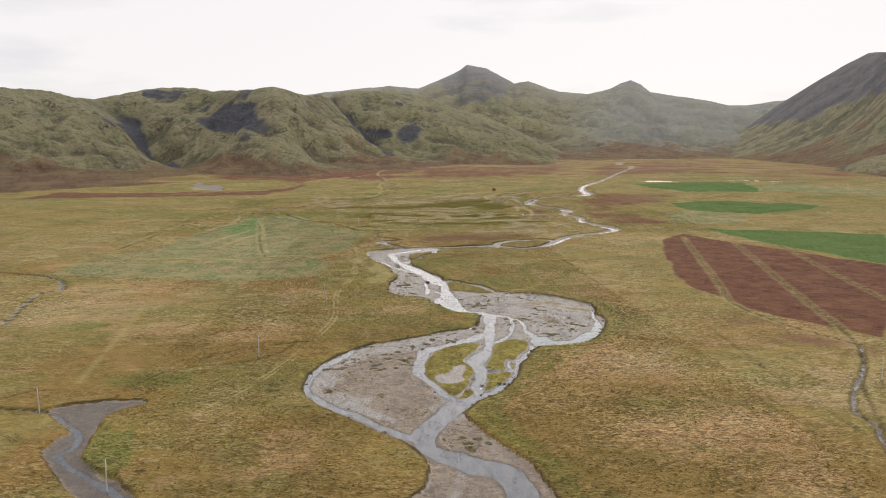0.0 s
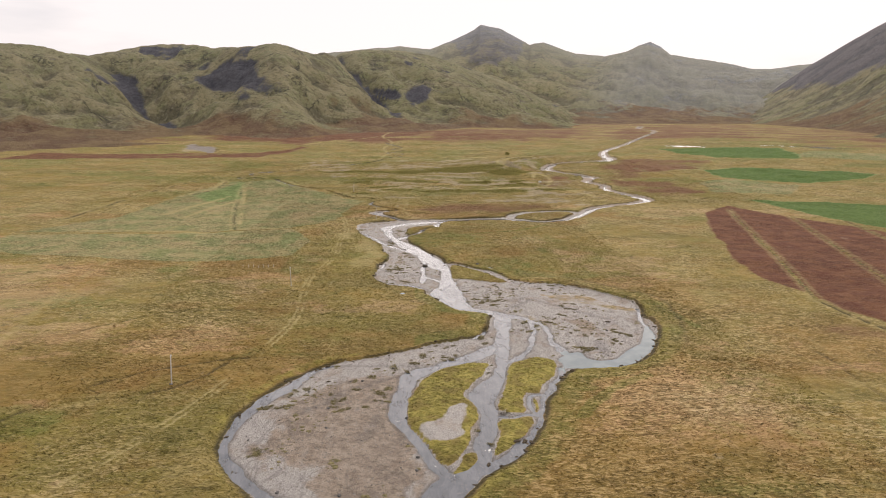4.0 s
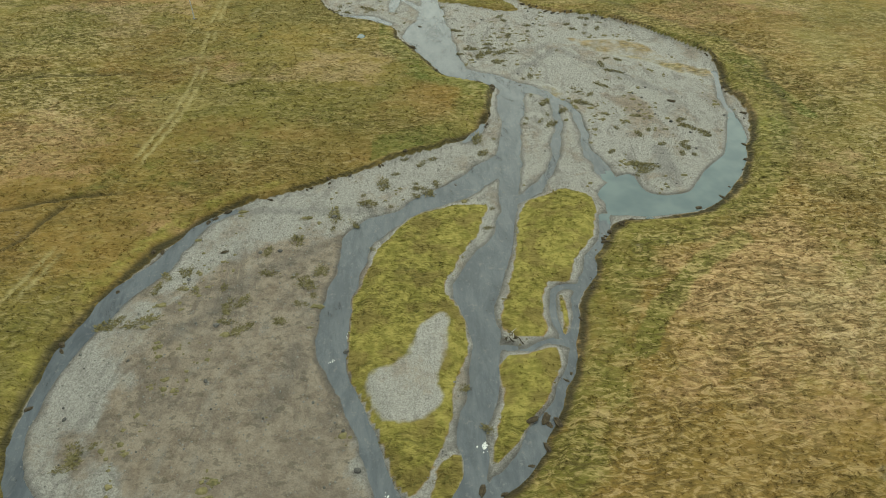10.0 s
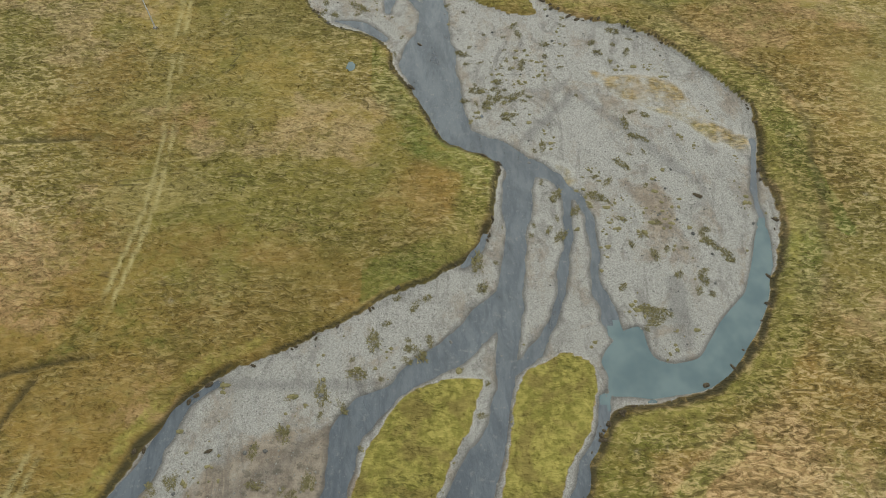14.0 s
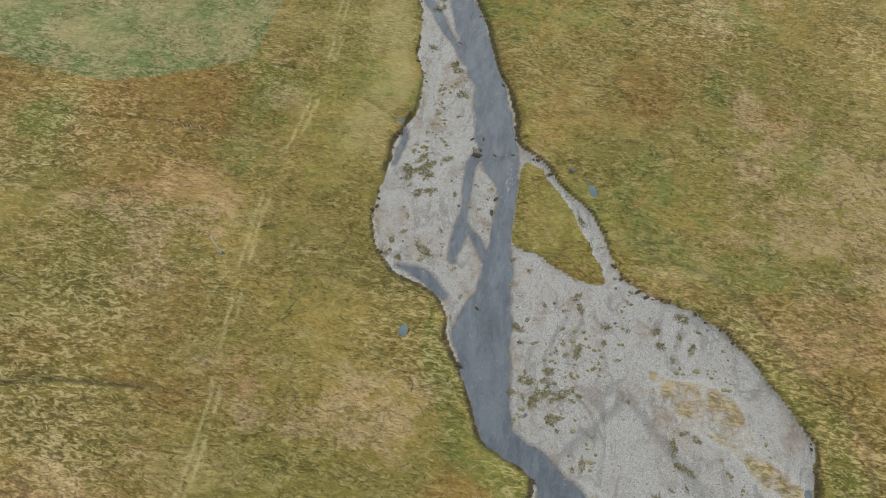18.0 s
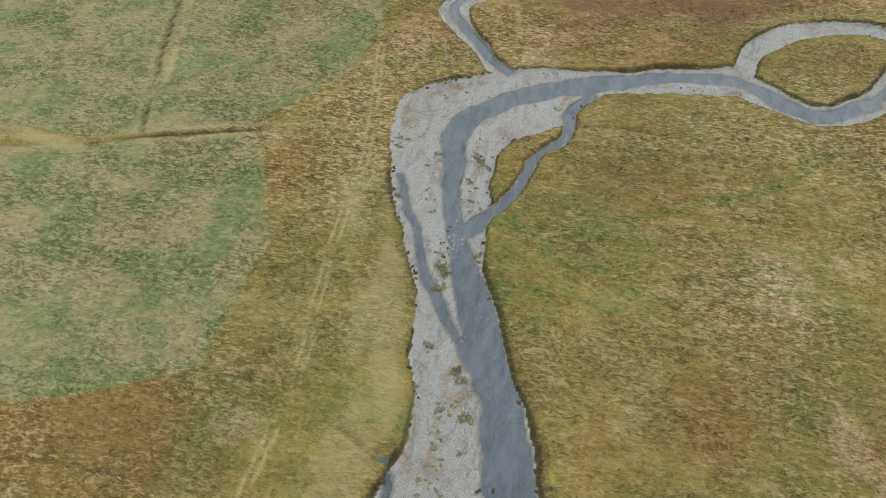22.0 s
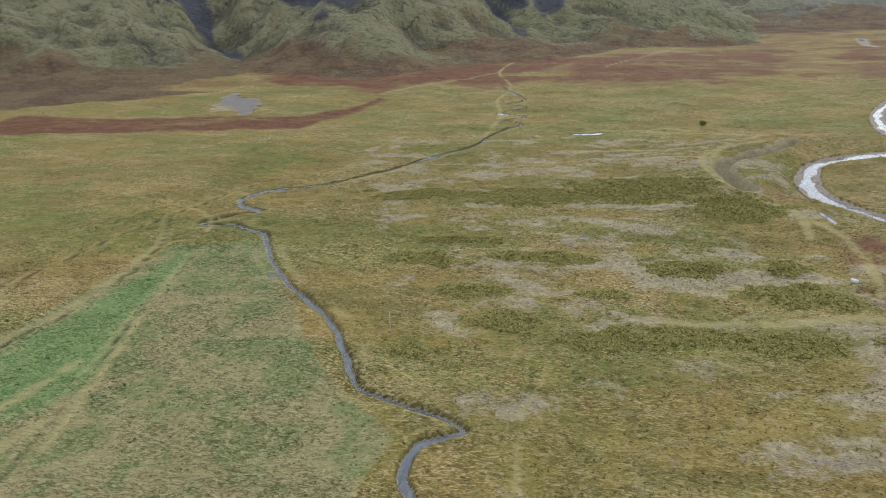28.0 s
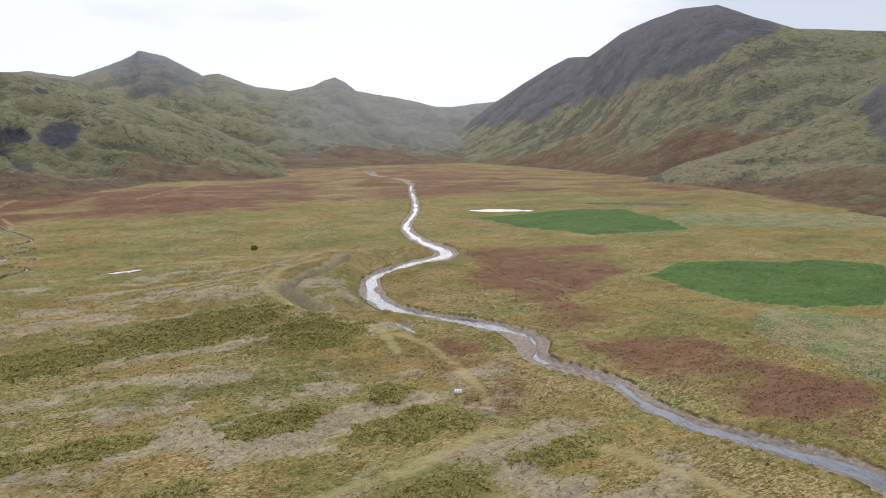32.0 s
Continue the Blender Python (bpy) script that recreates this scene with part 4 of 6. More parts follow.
    creek = smooth(1.2, 0.6, np.hypot((x + 71 + 0.45 * (y - 178)) / 5.5, (y - 179) / 12) + 0.5 * fbm(x / 5, y / 5, 3, 93))
    gravel = gravel * (1 - 0.9 * creek)
    mud = np.maximum(*[smooth(1.0, -1.5, in_shape(wx, wy, ring, 6)) for ring in BROOK_GRAVEL[1:]])
    wet = np.maximum(wet, 0.8 * mud)
    gravel = np.maximum(gravel, smooth(0.25, 0.0, brook))
    track = np.zeros(x.shape)
    strong = np.maximum(smooth(100, 140, x), smooth(440, 450, y) * smooth(-50, -60, x))
    west_plain = smooth(325, 310, y) * smooth(-25, -35, x)
    for line in DITCHES:
        d = near_line(x + 0.5 * (wx - x), y + 0.5 * (wy - y), line, 6)
        z = z - 0.4 * smooth(0.8, 0.1, d) + 0.04 * smooth(1.2, 0.3, np.abs(d - 1.6))
        dark = np.maximum(dark, np.maximum(0.4 + 0.45 * strong, 0.75 * west_plain) * smooth(0.5 + 0.4 * np.maximum(strong, west_plain), 0.1, d) * smooth(-0.6, -0.1, fbm(x / 12, y / 12, 2, 163)))
        track = np.maximum(track, 0.4 * strong * smooth(1.0, 0.3, np.abs(d - 1.9)))
    for line in TRACKS:
        d = near_line(x, y, line, 6)
        rut = smooth(0.55, 0.1, np.abs(d - 0.85)) if line is TRACKS[0] else smooth(1.5, 0.5, d)
        rut = rut * (0.45 if line is TRACKS[2] or line is TRACKS[4] else 1.0)
        track = np.maximum(track, rut * smooth(-0.5, 0.1, fbm(x / 6, y / 6, 2, 97)))
        z = z - 0.08 * rut
        dark = dark * (1 - 0.6 * rut)
    # fields and moor
    fx, fy = x + 2.5 * fbm(x / 20, y / 20, 3, 101), y + 2.5 * fbm(x / 20, y / 20, 3, 103)
    lush, red, field, pale, shrub, terrace = (np.zeros(x.shape) for _ in range(6))
    for ring, edge in LUSH:
        lush = np.maximum(lush, (1.0 if edge < 5 else 0.68) * smooth(edge, -edge, in_shape(fx, fy, ring, edge + 2)))
    for ring, edge, amount in RED:
        red = np.maximum(red, amount * smooth(edge, -edge, in_shape(fx, fy, ring, edge + 2)))
    for ring, edge in FIELDS:
        field = np.maximum(field, smooth(edge, -edge, in_shape(fx, fy, ring, edge + 2)))
    for cx, cy, rx, ry in SHRUBS:
        r = np.hypot((fx - cx) / rx, (fy - cy) / ry) + 0.5 * fbm(x / 7, y / 5, 4, 111)
        shrub = np.maximum(shrub, smooth(1.3, 0.7, r))
    up = smooth(525, 600, y + 0.5 * x) * smooth(-30, 5, x + 0.35 * (y - 560)) * smooth(1000, 900, y)
    terrace = 0.8 * up * smooth(-0.3, 0.55, fbm(x / 26, y / 13, 4, 121)) * smooth(172, 120, x)
    z = z + shrub * (0.35 + 0.3 * fbm(x / 2.2, y / 2.2, 2, 113))
    terrace = np.maximum(terrace, 0.8 * smooth(1.3, 0.7, np.hypot((x + 310) / 22, (y - 1095) / 30) + 1.1 * fbm(x / 14, y / 22, 4, 123)))
    cut = near_line(x, y, SCARP, 90)
    west = smooth(166, 150, x - 0.5 * (y - 860)) * smooth(765, 800, y) * smooth(960, 900, y)
    z = z + 5 * west * smooth(-1, 8, cut) * smooth(80, 15, cut)
    scarp = np.minimum(cut, 30)
    terrace = np.maximum(terrace, smooth(9, 5, scarp))
    dark = np.maximum(dark, 0.35 * smooth(6, 2, scarp))
    z = z - 2.2 * smooth(9, 2, scarp) * (upper > 3)
    pale = smooth(-0.3, 0.7, fbm(x / 30, y / 30, 4, 131) + 0.5 * smooth(70, 20, np.hypot((x - 70) / 1.0, (y - 205) / 1.3)) + 0.25 * smooth(420, 520, y) * smooth(700, 560, y) - 0.3 * smooth(300, 220, y) * smooth(40, 10, x))
    green = smooth(0.25, 0.6, fbm(x / 16, y / 16, 3, 137)) * 0.3 * near * field
    far = smooth(1120, 1260, np.maximum(y, 190 + np.hypot(x, y - 250)) + 40 * fbm(x / 60, y / 40, 3, 143))
    red = np.maximum(red, 0.7 * far * np.maximum(smooth(-0.25, 0.3, fbm(x / 75, y / 60, 5, 141)), 0.62 * smooth(1080, 1200, np.hypot(x, 1.15 * (y - 60)))) * smooth(4600, 3400, y))
    silt = 0.5 * smooth(-0.3, 0.7, fbm(x / 12, y / 9, 3, 151)) + 0.8 * smooth(-6, -14, bed + 6 * fbm(x / 12, y / 8, 4, 153)) * smooth(262, 248, y + 0.5 * x) * smooth(8, 3, x) + 0.7 * smooth(196, 188, y) + 0.3 * smooth(14, 4, np.hypot((x - 57) / 0.5, (y - 275) / 2))
    for line in DITCHES:
        red = red * smooth(0.2, 1.3, near_line(wx, wy, line, 6))
    silt = silt + 0.55 * fbm(bed / 1.6 + 1.6 * fbm(x / 16, y / 16, 3, 155), (x + y) / 45, 4, 157) * (bed < 0)
    red = red * (1 - gravel) * (1 - 0.9 * np.maximum(lush, field))
    silt = np.maximum(silt, mud)
    silt = np.maximum(silt, 0.95 * smooth(1, -1, upper) * smooth(500, 560, y))
    track = np.maximum(track, 0.5 * strip * smooth(-0.5, 0.2, fbm(x / 8, y / 14, 3, 75)))
    for line in PATHS:
        track = np.maximum(track, 0.75 * smooth(3.2, 0.8, near_line(wx, wy, line, 6)) * smooth(-0.6, 0.0, fbm(x / 9, y / 9, 3, 199)))
    tones = []
    for spots in (RUST, FRESH, SHADE, BLUSH):
        tone = np.zeros(x.shape)
        for cx, cy, rx, ry in spots:
            tone = np.maximum(tone, 0.85 * smooth(1.7, 0.1, np.hypot((x - cx) / rx, (y - cy) / ry) + 0.45 * fbm(x / 11, y / 11, 3, 181)))
        tones.append(tone)
    tones[1] = np.maximum(tones[1], 0.9 * creek)
    tones[1] = np.maximum(tones[1], 0.58 * smooth(-0.45, 0.4, fbm(x / 60, y / 30, 4, 195)) * smooth(540, 620, y) * smooth(1600, 1100, y))
    tones[2] = np.maximum(tones[2], 0.7 * smooth(-0.1, 0.5, fbm(x / 44, y / 16, 5, 197)) * smooth(530, 580, y))
    tones[0] = np.maximum(tones[0], 0.36 * smooth(-0.2, 0.4, fbm(x / 110, y / 45, 4, 213)) * np.maximum(smooth(555, 620, y), smooth(80, 140, np.abs(x))))
    track = np.maximum(track, 0.5 * smooth(2.2, 0.4, np.abs(brook - 4.5)) * smooth(-0.1, 0.4, fbm(x / 22, y / 22, 3, 217)) * smooth(500, 540, y))
    tones[1] = np.maximum(tones[1], 0.62 * smooth(0, 1.5, bed) * smooth(12, 5, bed) * (x > 5) * smooth(355, 335, y))
    for path in SEAMS:
        tones[1] = np.maximum(tones[1], 0.9 * smooth(2.6, 0.4, near_line(wx, wy, path, 6)))
    plain = smooth(560, 540, y)
    tones[0] = np.maximum(tones[0], 0.62 * plain * smooth(0.02, 0.5, fbm(x / 42, y / 28, 3, 205)))
    tones[1] = np.maximum(tones[1], 0.5 * plain * smooth(0.1, 0.55, fbm(x / 36, y / 24, 3, 207)))
    tones[2] = np.maximum(tones[2], 0.6 * plain * smooth(0.05, 0.5, fbm(x / 34, y / 20, 4, 209)))
    tones[3] = np.maximum(tones[3], 0.6 * plain * smooth(0.1, 0.5, fbm(x / 26, y / 18, 4, 211)))
    tones[3] = np.maximum(tones[3], 0.45 * smooth(0.0, 0.5, fbm(x / 90, y / 28, 4, 203)) * smooth(545, 640, y))
    tones[0] = np.maximum(tones[0], 0.75 * smooth(-0.45, 0.3, fbm(x / 45, y / 45, 3, 191)) * smooth(340, 240, y))
    tones[2] = np.maximum(tones[2], 0.45 * smooth(-0.3, 0.4, fbm(x / 60, y / 40, 3, 193)) * smooth(420, 300, y) * smooth(45, 15, x))
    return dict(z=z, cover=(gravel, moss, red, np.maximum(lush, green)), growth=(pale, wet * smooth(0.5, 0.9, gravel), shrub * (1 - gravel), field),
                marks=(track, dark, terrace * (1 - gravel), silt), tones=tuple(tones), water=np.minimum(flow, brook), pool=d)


LUSH = []
LUSH.append((np.array([(351, 1034), (400, 1030), (454, 1023), (506, 996), (490, 920), (466, 872), (420, 880), (374, 894), (350, 960)], float), 4))
LUSH.append((np.array([(303, 771), (346, 786), (430, 745), (449, 714), (400, 680), (350, 664), (310, 680), (293, 705)], float), 3))
LUSH.append((np.array([(249, 572), (310, 555), (382, 531), (330, 450), (284, 400), (278, 430), (262, 500)], float), 3))
LUSH.append((np.array([(-150, 692), (-141, 684), (-128, 624), (-117, 575), (-128, 560), (-142, 565), (-160, 590), (-156, 640)], float), 9))
RED = []
RED.append((np.array([(192, 514), (221, 541), (259, 456), (284, 400), (230, 320), (173, 253), (161, 273), (146, 297), (140, 358), (165, 440)], float), 3, 1.0))
RED.append((np.array([(5, 529), (18, 546), (42, 558), (70, 561), (98, 556), (100, 538), (84, 524), (60, 510), (36, 514), (18, 511)], float), 13, 0.54))
RED.append((np.array([(259, 904), (361, 862), (307, 781), (226, 752), (203, 796)], float), 14, 0.6))
RED.append((np.array([(183, 702), (235, 689), (231, 635), (237, 607), (195, 586), (183, 605), (175, 649)], float), 8, 0.58))
RED.append((np.array([(138, 730), (150, 712), (152, 690), (140, 665), (122, 650), (108, 660), (114, 690), (122, 715)], float), 7, 0.64))
RED.append((np.array([(213, 842), (249, 860), (255, 800), (240, 760), (225, 690), (230, 640), (237, 600), (195, 586), (185, 640), (190, 715), (202, 780)], float), 30, 0.54))
RED.append((np.array([(-656, 1435), (-483, 1422), (-417, 1278), (-464, 1228), (-640, 1200), (-760, 1300)], float), 24, 0.75))
RED.append((np.array([(-410, 1313), (-388, 1391), (-283, 1413), (-178, 1500), (-37, 1600), (72, 1423), (-22, 1292), (-125, 1234), (-174, 1166), (-234, 1206), (-309, 1202)], float), 24, 0.75))
RED.append((np.array([(-520, 1040), (-378, 1021), (-293, 1045), (-226, 1039), (-188, 1076), (-169, 1150), (-154, 1132), (-174, 1048), (-202, 977), (-269, 971), (-332, 953), (-520, 930)], float), 9, 0.75))
RED.append((np.array([(31, 1404), (194, 1567), (414, 1734), (281, 1257), (185, 1171), (136, 1233), (19, 1214)], float), 28, 0.7))
RED.append((np.array([(507, 1783), (791, 1680), (484, 1204), (329, 1230)], float), 35, 0.62))
RED.append((np.array([(119, 814), (142, 837), (147, 811), (140, 780), (124, 781)], float), 6, 0.5))
RED.append((np.array([(140, 295), (152, 270), (160, 247), (172, 240), (150, 225), (130, 250), (125, 285)], float), 10, 0.5))
FIELDS = []
FIELDS.append((np.array([(-195, 397), (-142, 387), (-104, 378), (-80, 376), (-62, 384), (-50, 389), (-47, 405), (-46, 420), (-53, 437), (-60, 454), (-89, 447), (-116, 440), (-200, 438)], float), 1.5))
FIELDS.append((np.array([(470, 900), (520, 955), (640, 905), (760, 800), (640, 790), (520, 850)], float), 4))
FIELDS.append((np.array([(255, 668), (294, 690), (330, 640), (300, 600), (242, 612)], float), 4))
FIELDS.append((np.array([(-103, 446), (-62, 456), (-42, 484), (-39, 514), (-37, 539), (-30, 569), (-52, 590), (-88, 650), (-118, 700), (-156, 690), (-167, 600), (-172, 496), (-200, 446)], float), 3))
SHRUBS = [(-44, 688, 14, 8), (-19, 658, 13, 6), (29, 657, 9, 5), (7, 692, 22, 6), (58, 684, 16, 8), (93, 662, 18, 11), (98, 686, 8, 9), (-4, 634, 13, 8), (25, 622, 20, 7),
          (55, 629, 24, 7), (78, 626, 16, 7), (-30, 711, 24, 4), (-36, 611, 7, 5), (-22, 660, 10, 5), (119, 627, 14, 6), (-60, 784, 34, 13), (0, 785, 45, 18), (55, 795, 40, 22), (100, 765, 24, 20)]
# tones of the grass: middle and reach of each patch
RUST = [(142, 268, 26, 22), (-109, 250, 14, 19), (-65, 373, 26, 20), (-85, 172, 10, 18), (-124, 354, 12, 30), (62, 208, 28, 26), (-61, 352, 20, 9), (48, 395, 10, 15), (14, 506, 14, 9),
        (-48, 446, 9, 13), (-118, 368, 34, 12), (45, 535, 50, 18), (85, 545, 34, 14), (70, 538, 40, 14)]
FRESH = [(-127, 287, 14, 8), (-80, 226, 13, 9), (-71, 178, 5, 14), (22, 192, 3, 9), (-92, 363, 8, 7), (65, 400, 4, 8), (85, 310, 4, 20), (-59, 435, 3, 11), (45, 241, 4, 2), (-57, 424, 4, 14), (50, 248, 9, 2)]
SHADE = [(-7, 345, 30, 26), (84, 267, 8, 14), (90, 290, 9, 24), (52, 562, 33, 4), (-20, 190, 14, 22), (20, 535, 16, 6), (88, 340, 10, 20)]
BLUSH = [(-138, 317, 36, 36), (-142, 359, 32, 18), (67, 427, 5, 16), (-80, 420, 10, 9), (64, 427, 6, 15), (73, 394, 5, 9), (68, 231, 24, 25), (-62, 505, 10, 27), (72, 180, 26, 20), (-38, 378, 7, 5)]
PATHS = [spline([(118, 652), (128, 690), (132, 725), (124, 752), (112, 778), (100, 800), (97, 830), (104, 862), (126, 886), (150, 905)], 3), spline([(20, 968), (60, 975), (106, 972), (150, 950)], 3),
         spline([(40, 640), (80, 638), (112, 645), (130, 620), (140, 590)], 3), spline([(-104, 441), (-170, 452)], 3), spline([(-170, 560), (-164, 598), (-159, 632), (-163, 688), (-170, 712)], 3),
         spline([(-41, 952), (-34, 1050), (-42, 1123), (-32, 1206), (-52, 1324), (-27, 1485)], 4), spline([(-174, 1166), (-123, 1222), (-70, 1288), (-52, 1324)], 4), spline([(81, 1339), (141, 1454), (260, 1764)], 6),
         spline([(90, 963), (130, 953), (159, 940), (126, 893), (110, 863), (101, 817), (111, 783), (123, 759), (119, 725)], 3), spline([(22, 862), (56, 861), (93, 858), (107, 849)], 3),
         spline([(20, 904), (64, 896), (114, 890)], 3), spline([(-148, 508), (-140, 545), (-131, 592)], 3), spline([(-134, 490), (-126, 535), (-118, 582)], 3)]
# green seams along old drains
SEAMS = [spline([(24, 434), (36, 441), (50, 447), (66, 454), (81, 467)], 3), spline([(56, 340), (67, 331), (77, 322), (85, 310), (90, 285)], 3), spline([(41, 226), (46, 234), (52, 241), (63, 248)], 3)]
SCARP = spline([(173, 915), (150, 880), (128, 862), (110, 842), (107, 815), (110, 792)], 3)

XX, YY = np.meshgrid(GX, GY)
shape = earth(XX.ravel(), YY.ravel())
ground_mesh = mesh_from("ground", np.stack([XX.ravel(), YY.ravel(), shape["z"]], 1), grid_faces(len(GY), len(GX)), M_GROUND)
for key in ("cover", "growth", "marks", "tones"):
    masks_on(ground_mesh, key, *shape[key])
ground = tagged(new("ground", ground_mesh), "valley floor of dry olive grass with grey gravel riverbed", "ground", kind="structure")


# ---- water ----
def water_sheet(name, near, x0, x1, y0, y1, step, drop, material, label):
    xs, ys = np.arange(x0, x1, step), np.arange(y0, y1, step)
    x, y = (a.ravel() for a in np.meshgrid(xs, ys))
    keep = near(x, y)
    quads = grid_faces(len(ys), len(xs))
    quads = quads[keep[quads].any(1)]
    used = np.unique(quads)
    index = np.zeros(len(x), int)
    index[used] = np.arange(len(used))
    me = mesh_from(name, np.stack([x[used], y[used], valley(x[used], y[used]) - 1.12 - drop], 1), index[quads], material)
    return tagged(new(name, me), label, "water", kind="structure")


def by_river(x, y):
    d = np.full(x.shape, 6.0)
    for line in CHANNELS + BROOKS + UPPER_WATER:
        d = np.minimum(d, near_line(x, y, line, 6))
    return (d < 2.5) & (in_shape(x, y, POOL, 6) > 0.8)


water_sheet("river_water", by_river, -270, 720, 15, 2070, 1.6, 0.0, M_WATER, "shallow grey braided river running over gravel")
water_sheet("pool_water", lambda x, y: in_shape(x, y, POOL, 6) < 1.5, 35, 90, 245, 300, 1.0, -0.003, M_POOL, "still blue-green pool in the river bend")
for ring in PONDS:
    c, tint, reach = ring.mean(0), M_POOL, np.abs(ring - ring.mean(0)).max() + 4
    water_sheet("pond_water", lambda x, y, ring=ring: in_shape(x, y, ring, 6) < 0.6, c[0] - reach, c[0] + reach, c[1] - reach, c[1] + reach, 0.8 if reach < 20 else 2.5, -0.72, tint, "small green pond in the grass")


# ---- mountains ----
CENTRE = np.array([0.0, 250.0])


def polar(points):
    """Plan places from bearings in degrees and metres out, further columns kept."""
    p = np.array(points, float)
    a, r = np.radians(p[:, 0]), p[:, 1].copy()
    p[:, 0], p[:, 1] = CENTRE[0] + r * np.sin(a), CENTRE[1] + r * np.cos(a)
    return p


def mountain(name, label, crest, foot, az, rows, behind, rough, gully, rock, seed, foot_z, haze=0.0, cuts=(), bulge=1.25, raw=0.0, rills=0.1):
    """A range as a sheet round the valley: crest (degrees, metres out, height) and foot (degrees, metres out) by bearing."""
    crest, foot = np.array(crest, float), np.array(foot, float)
    a = np.arange(az[0], az[1] + 1e-6, az[2])
    far = np.interp(a, crest[:, 0], crest[:, 1])
    top = np.interp(a, crest[:, 0], crest[:, 2]) + 0.012 * rough * fbm(a * 1.5, a * 0 + seed, 4, seed) * 5
    start = np.interp(a, foot[:, 0], foot[:, 1])
    s = np.r_[np.linspace(-0.25, 1, rows), 1 + np.linspace(0.04, 1, 14) * behind]
    A, S = np.meshgrid(a, s)
    R = start[None] + (far - start)[None] * S
    x, y = CENTRE[0] + R * np.sin(np.radians(A)), CENTRE[1] + R * np.cos(np.radians(A))
    rise = np.sin(0.5 * np.pi * np.clip(S, 0, 1) ** bulge)
    rise = rise * (1 - 0.85 * smooth(1, 1 + behind, S))
    z = foot_z + (top[None] - foot_z) * rise + np.minimum(S, 0) * 120
    mid = smooth(0.12, 0.6, S) * np.clip(1.0 - S, 0, 1) ** 1.1 * 2.4
    warp = 0.5 * fbm(x / 500, y / 500, 3, seed + 5)
    fold = fbm(A / gully + warp, R / 1600 + warp, 2, seed + 9)
    ridge = 1 - np.abs(fbm(A / (gully * 0.4) + warp * 2, R / 1200 + warp, 3, seed + 10)) * 2.2
    knob = 1 - 2 * np.abs(fbm(x / 420 + warp, y / 420 - warp, 5, seed + 11))
    z = z + mid * rough * (0.3 * fold + 0.05 * (ridge - 0.4) + 0.9 * (knob - 0.5)) + mid * rough * 0.8 * fbm(x / 190, y / 190, 5, seed + 13)
    z = z + rough * 0.13 * (0.1 + mid) * fbm(x / 40, y / 40, 4, seed + 17)
    rill = np.abs(fbm(A / (gully * 0.16) + 2 * warp, R / 900 + warp, 3, seed + 19))
    z = z + mid * rough * rills * (np.minimum(rill, 0.22) - 0.12)
    z = z + mid * rough * 0.3 * fbm(x / 62, y / 62, 3, seed + 37)
    z = z + mid * rough * 0.45 * (0.5 - 2 * np.abs(fbm(x / 105 + warp, y / 105, 3, seed + 15)))
    for line, depth, width in cuts:
        d = near_line(x.ravel(), y.ravel(), line, 400).reshape(x.shape)
        z = z - depth * 0.65 * smooth(width, 0, d) * smooth(0.2, 0.5, S)
    cover = np.clip(rock(x, y, z, A, S), 0, 1)
    z = z - raw * 5 * smooth(0.2, 1.0, cover)
    # smoothed heights, to tell hollows from ridges for the painted relief shading
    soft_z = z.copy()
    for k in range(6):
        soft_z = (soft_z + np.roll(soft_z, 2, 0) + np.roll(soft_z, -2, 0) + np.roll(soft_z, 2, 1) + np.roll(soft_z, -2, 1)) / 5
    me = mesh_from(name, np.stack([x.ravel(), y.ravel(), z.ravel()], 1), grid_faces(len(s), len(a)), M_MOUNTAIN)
    relief_shade = 0.5 + 0.06 * fbm(A / 0.3 + 3 * warp, R / 160, 4, seed + 21) + 0.4 * fbm(x / 110, y / 110, 5, seed + 25) + 0.25 * fbm(x / 30, y / 30, 3, seed + 27) + np.clip((z - soft_z) / (0.3 * rough), -0.4, 0.4)
    heath = np.clip(smooth(0.48, 0.12, S) * 0.95 + 0.4 * fbm(x / 160, y / 90, 5, seed + 31), 0, 0.85) * smooth(0.6, 0.35, S)
    # second channel: painted haze, stronger upslope and at the farther bearings
    masks_on(me, "cover", cover.ravel(), (haze * np.maximum(0.85 * smooth(0.45, 1.0, S), smooth(12, 20, A) * smooth(0.1, 0.5, S))).ravel(), heath.ravel(), relief_shade.ravel())
    masks_on(me, "wear", np.full(z.size, raw))
    return tagged(new(name, me), label, "mountain", kind="structure")


HILLS = [(-110, 1900, 230), (-80, 1850, 240), (-60, 1800, 230), (-45, 1800, 225), (-36, 1770, 214), (-32, 1740, 210), (-30, 1720, 205), (-28.3, 1700, 190), (-27, 1760, 192), (-24.3, 1900, 217),
         (-22.4, 1950, 236), (-20.2, 1950, 244), (-18.6, 1900, 237), (-17.3, 1800, 222), (-15.3, 1650, 217), (-12.4, 1600, 225), (-10.2, 1650, 216), (-8.9, 1750, 213), (-5.9, 2100, 248),
         (-3.8, 2250, 272), (-1.2, 2350, 280), (1.4, 2400, 270), (5, 2500, 230), (9, 2600, 170), (13, 2700, 90), (16, 2700, 30), (18, 2700, 10)]
HILL_FOOT = [(-110, 1050), (-32, 1020), (-25, 1000), (-20, 1010), (-14, 970), (-6.4, 960), (0, 960), (4, 1040), (14, 1300), (18, 1500)]
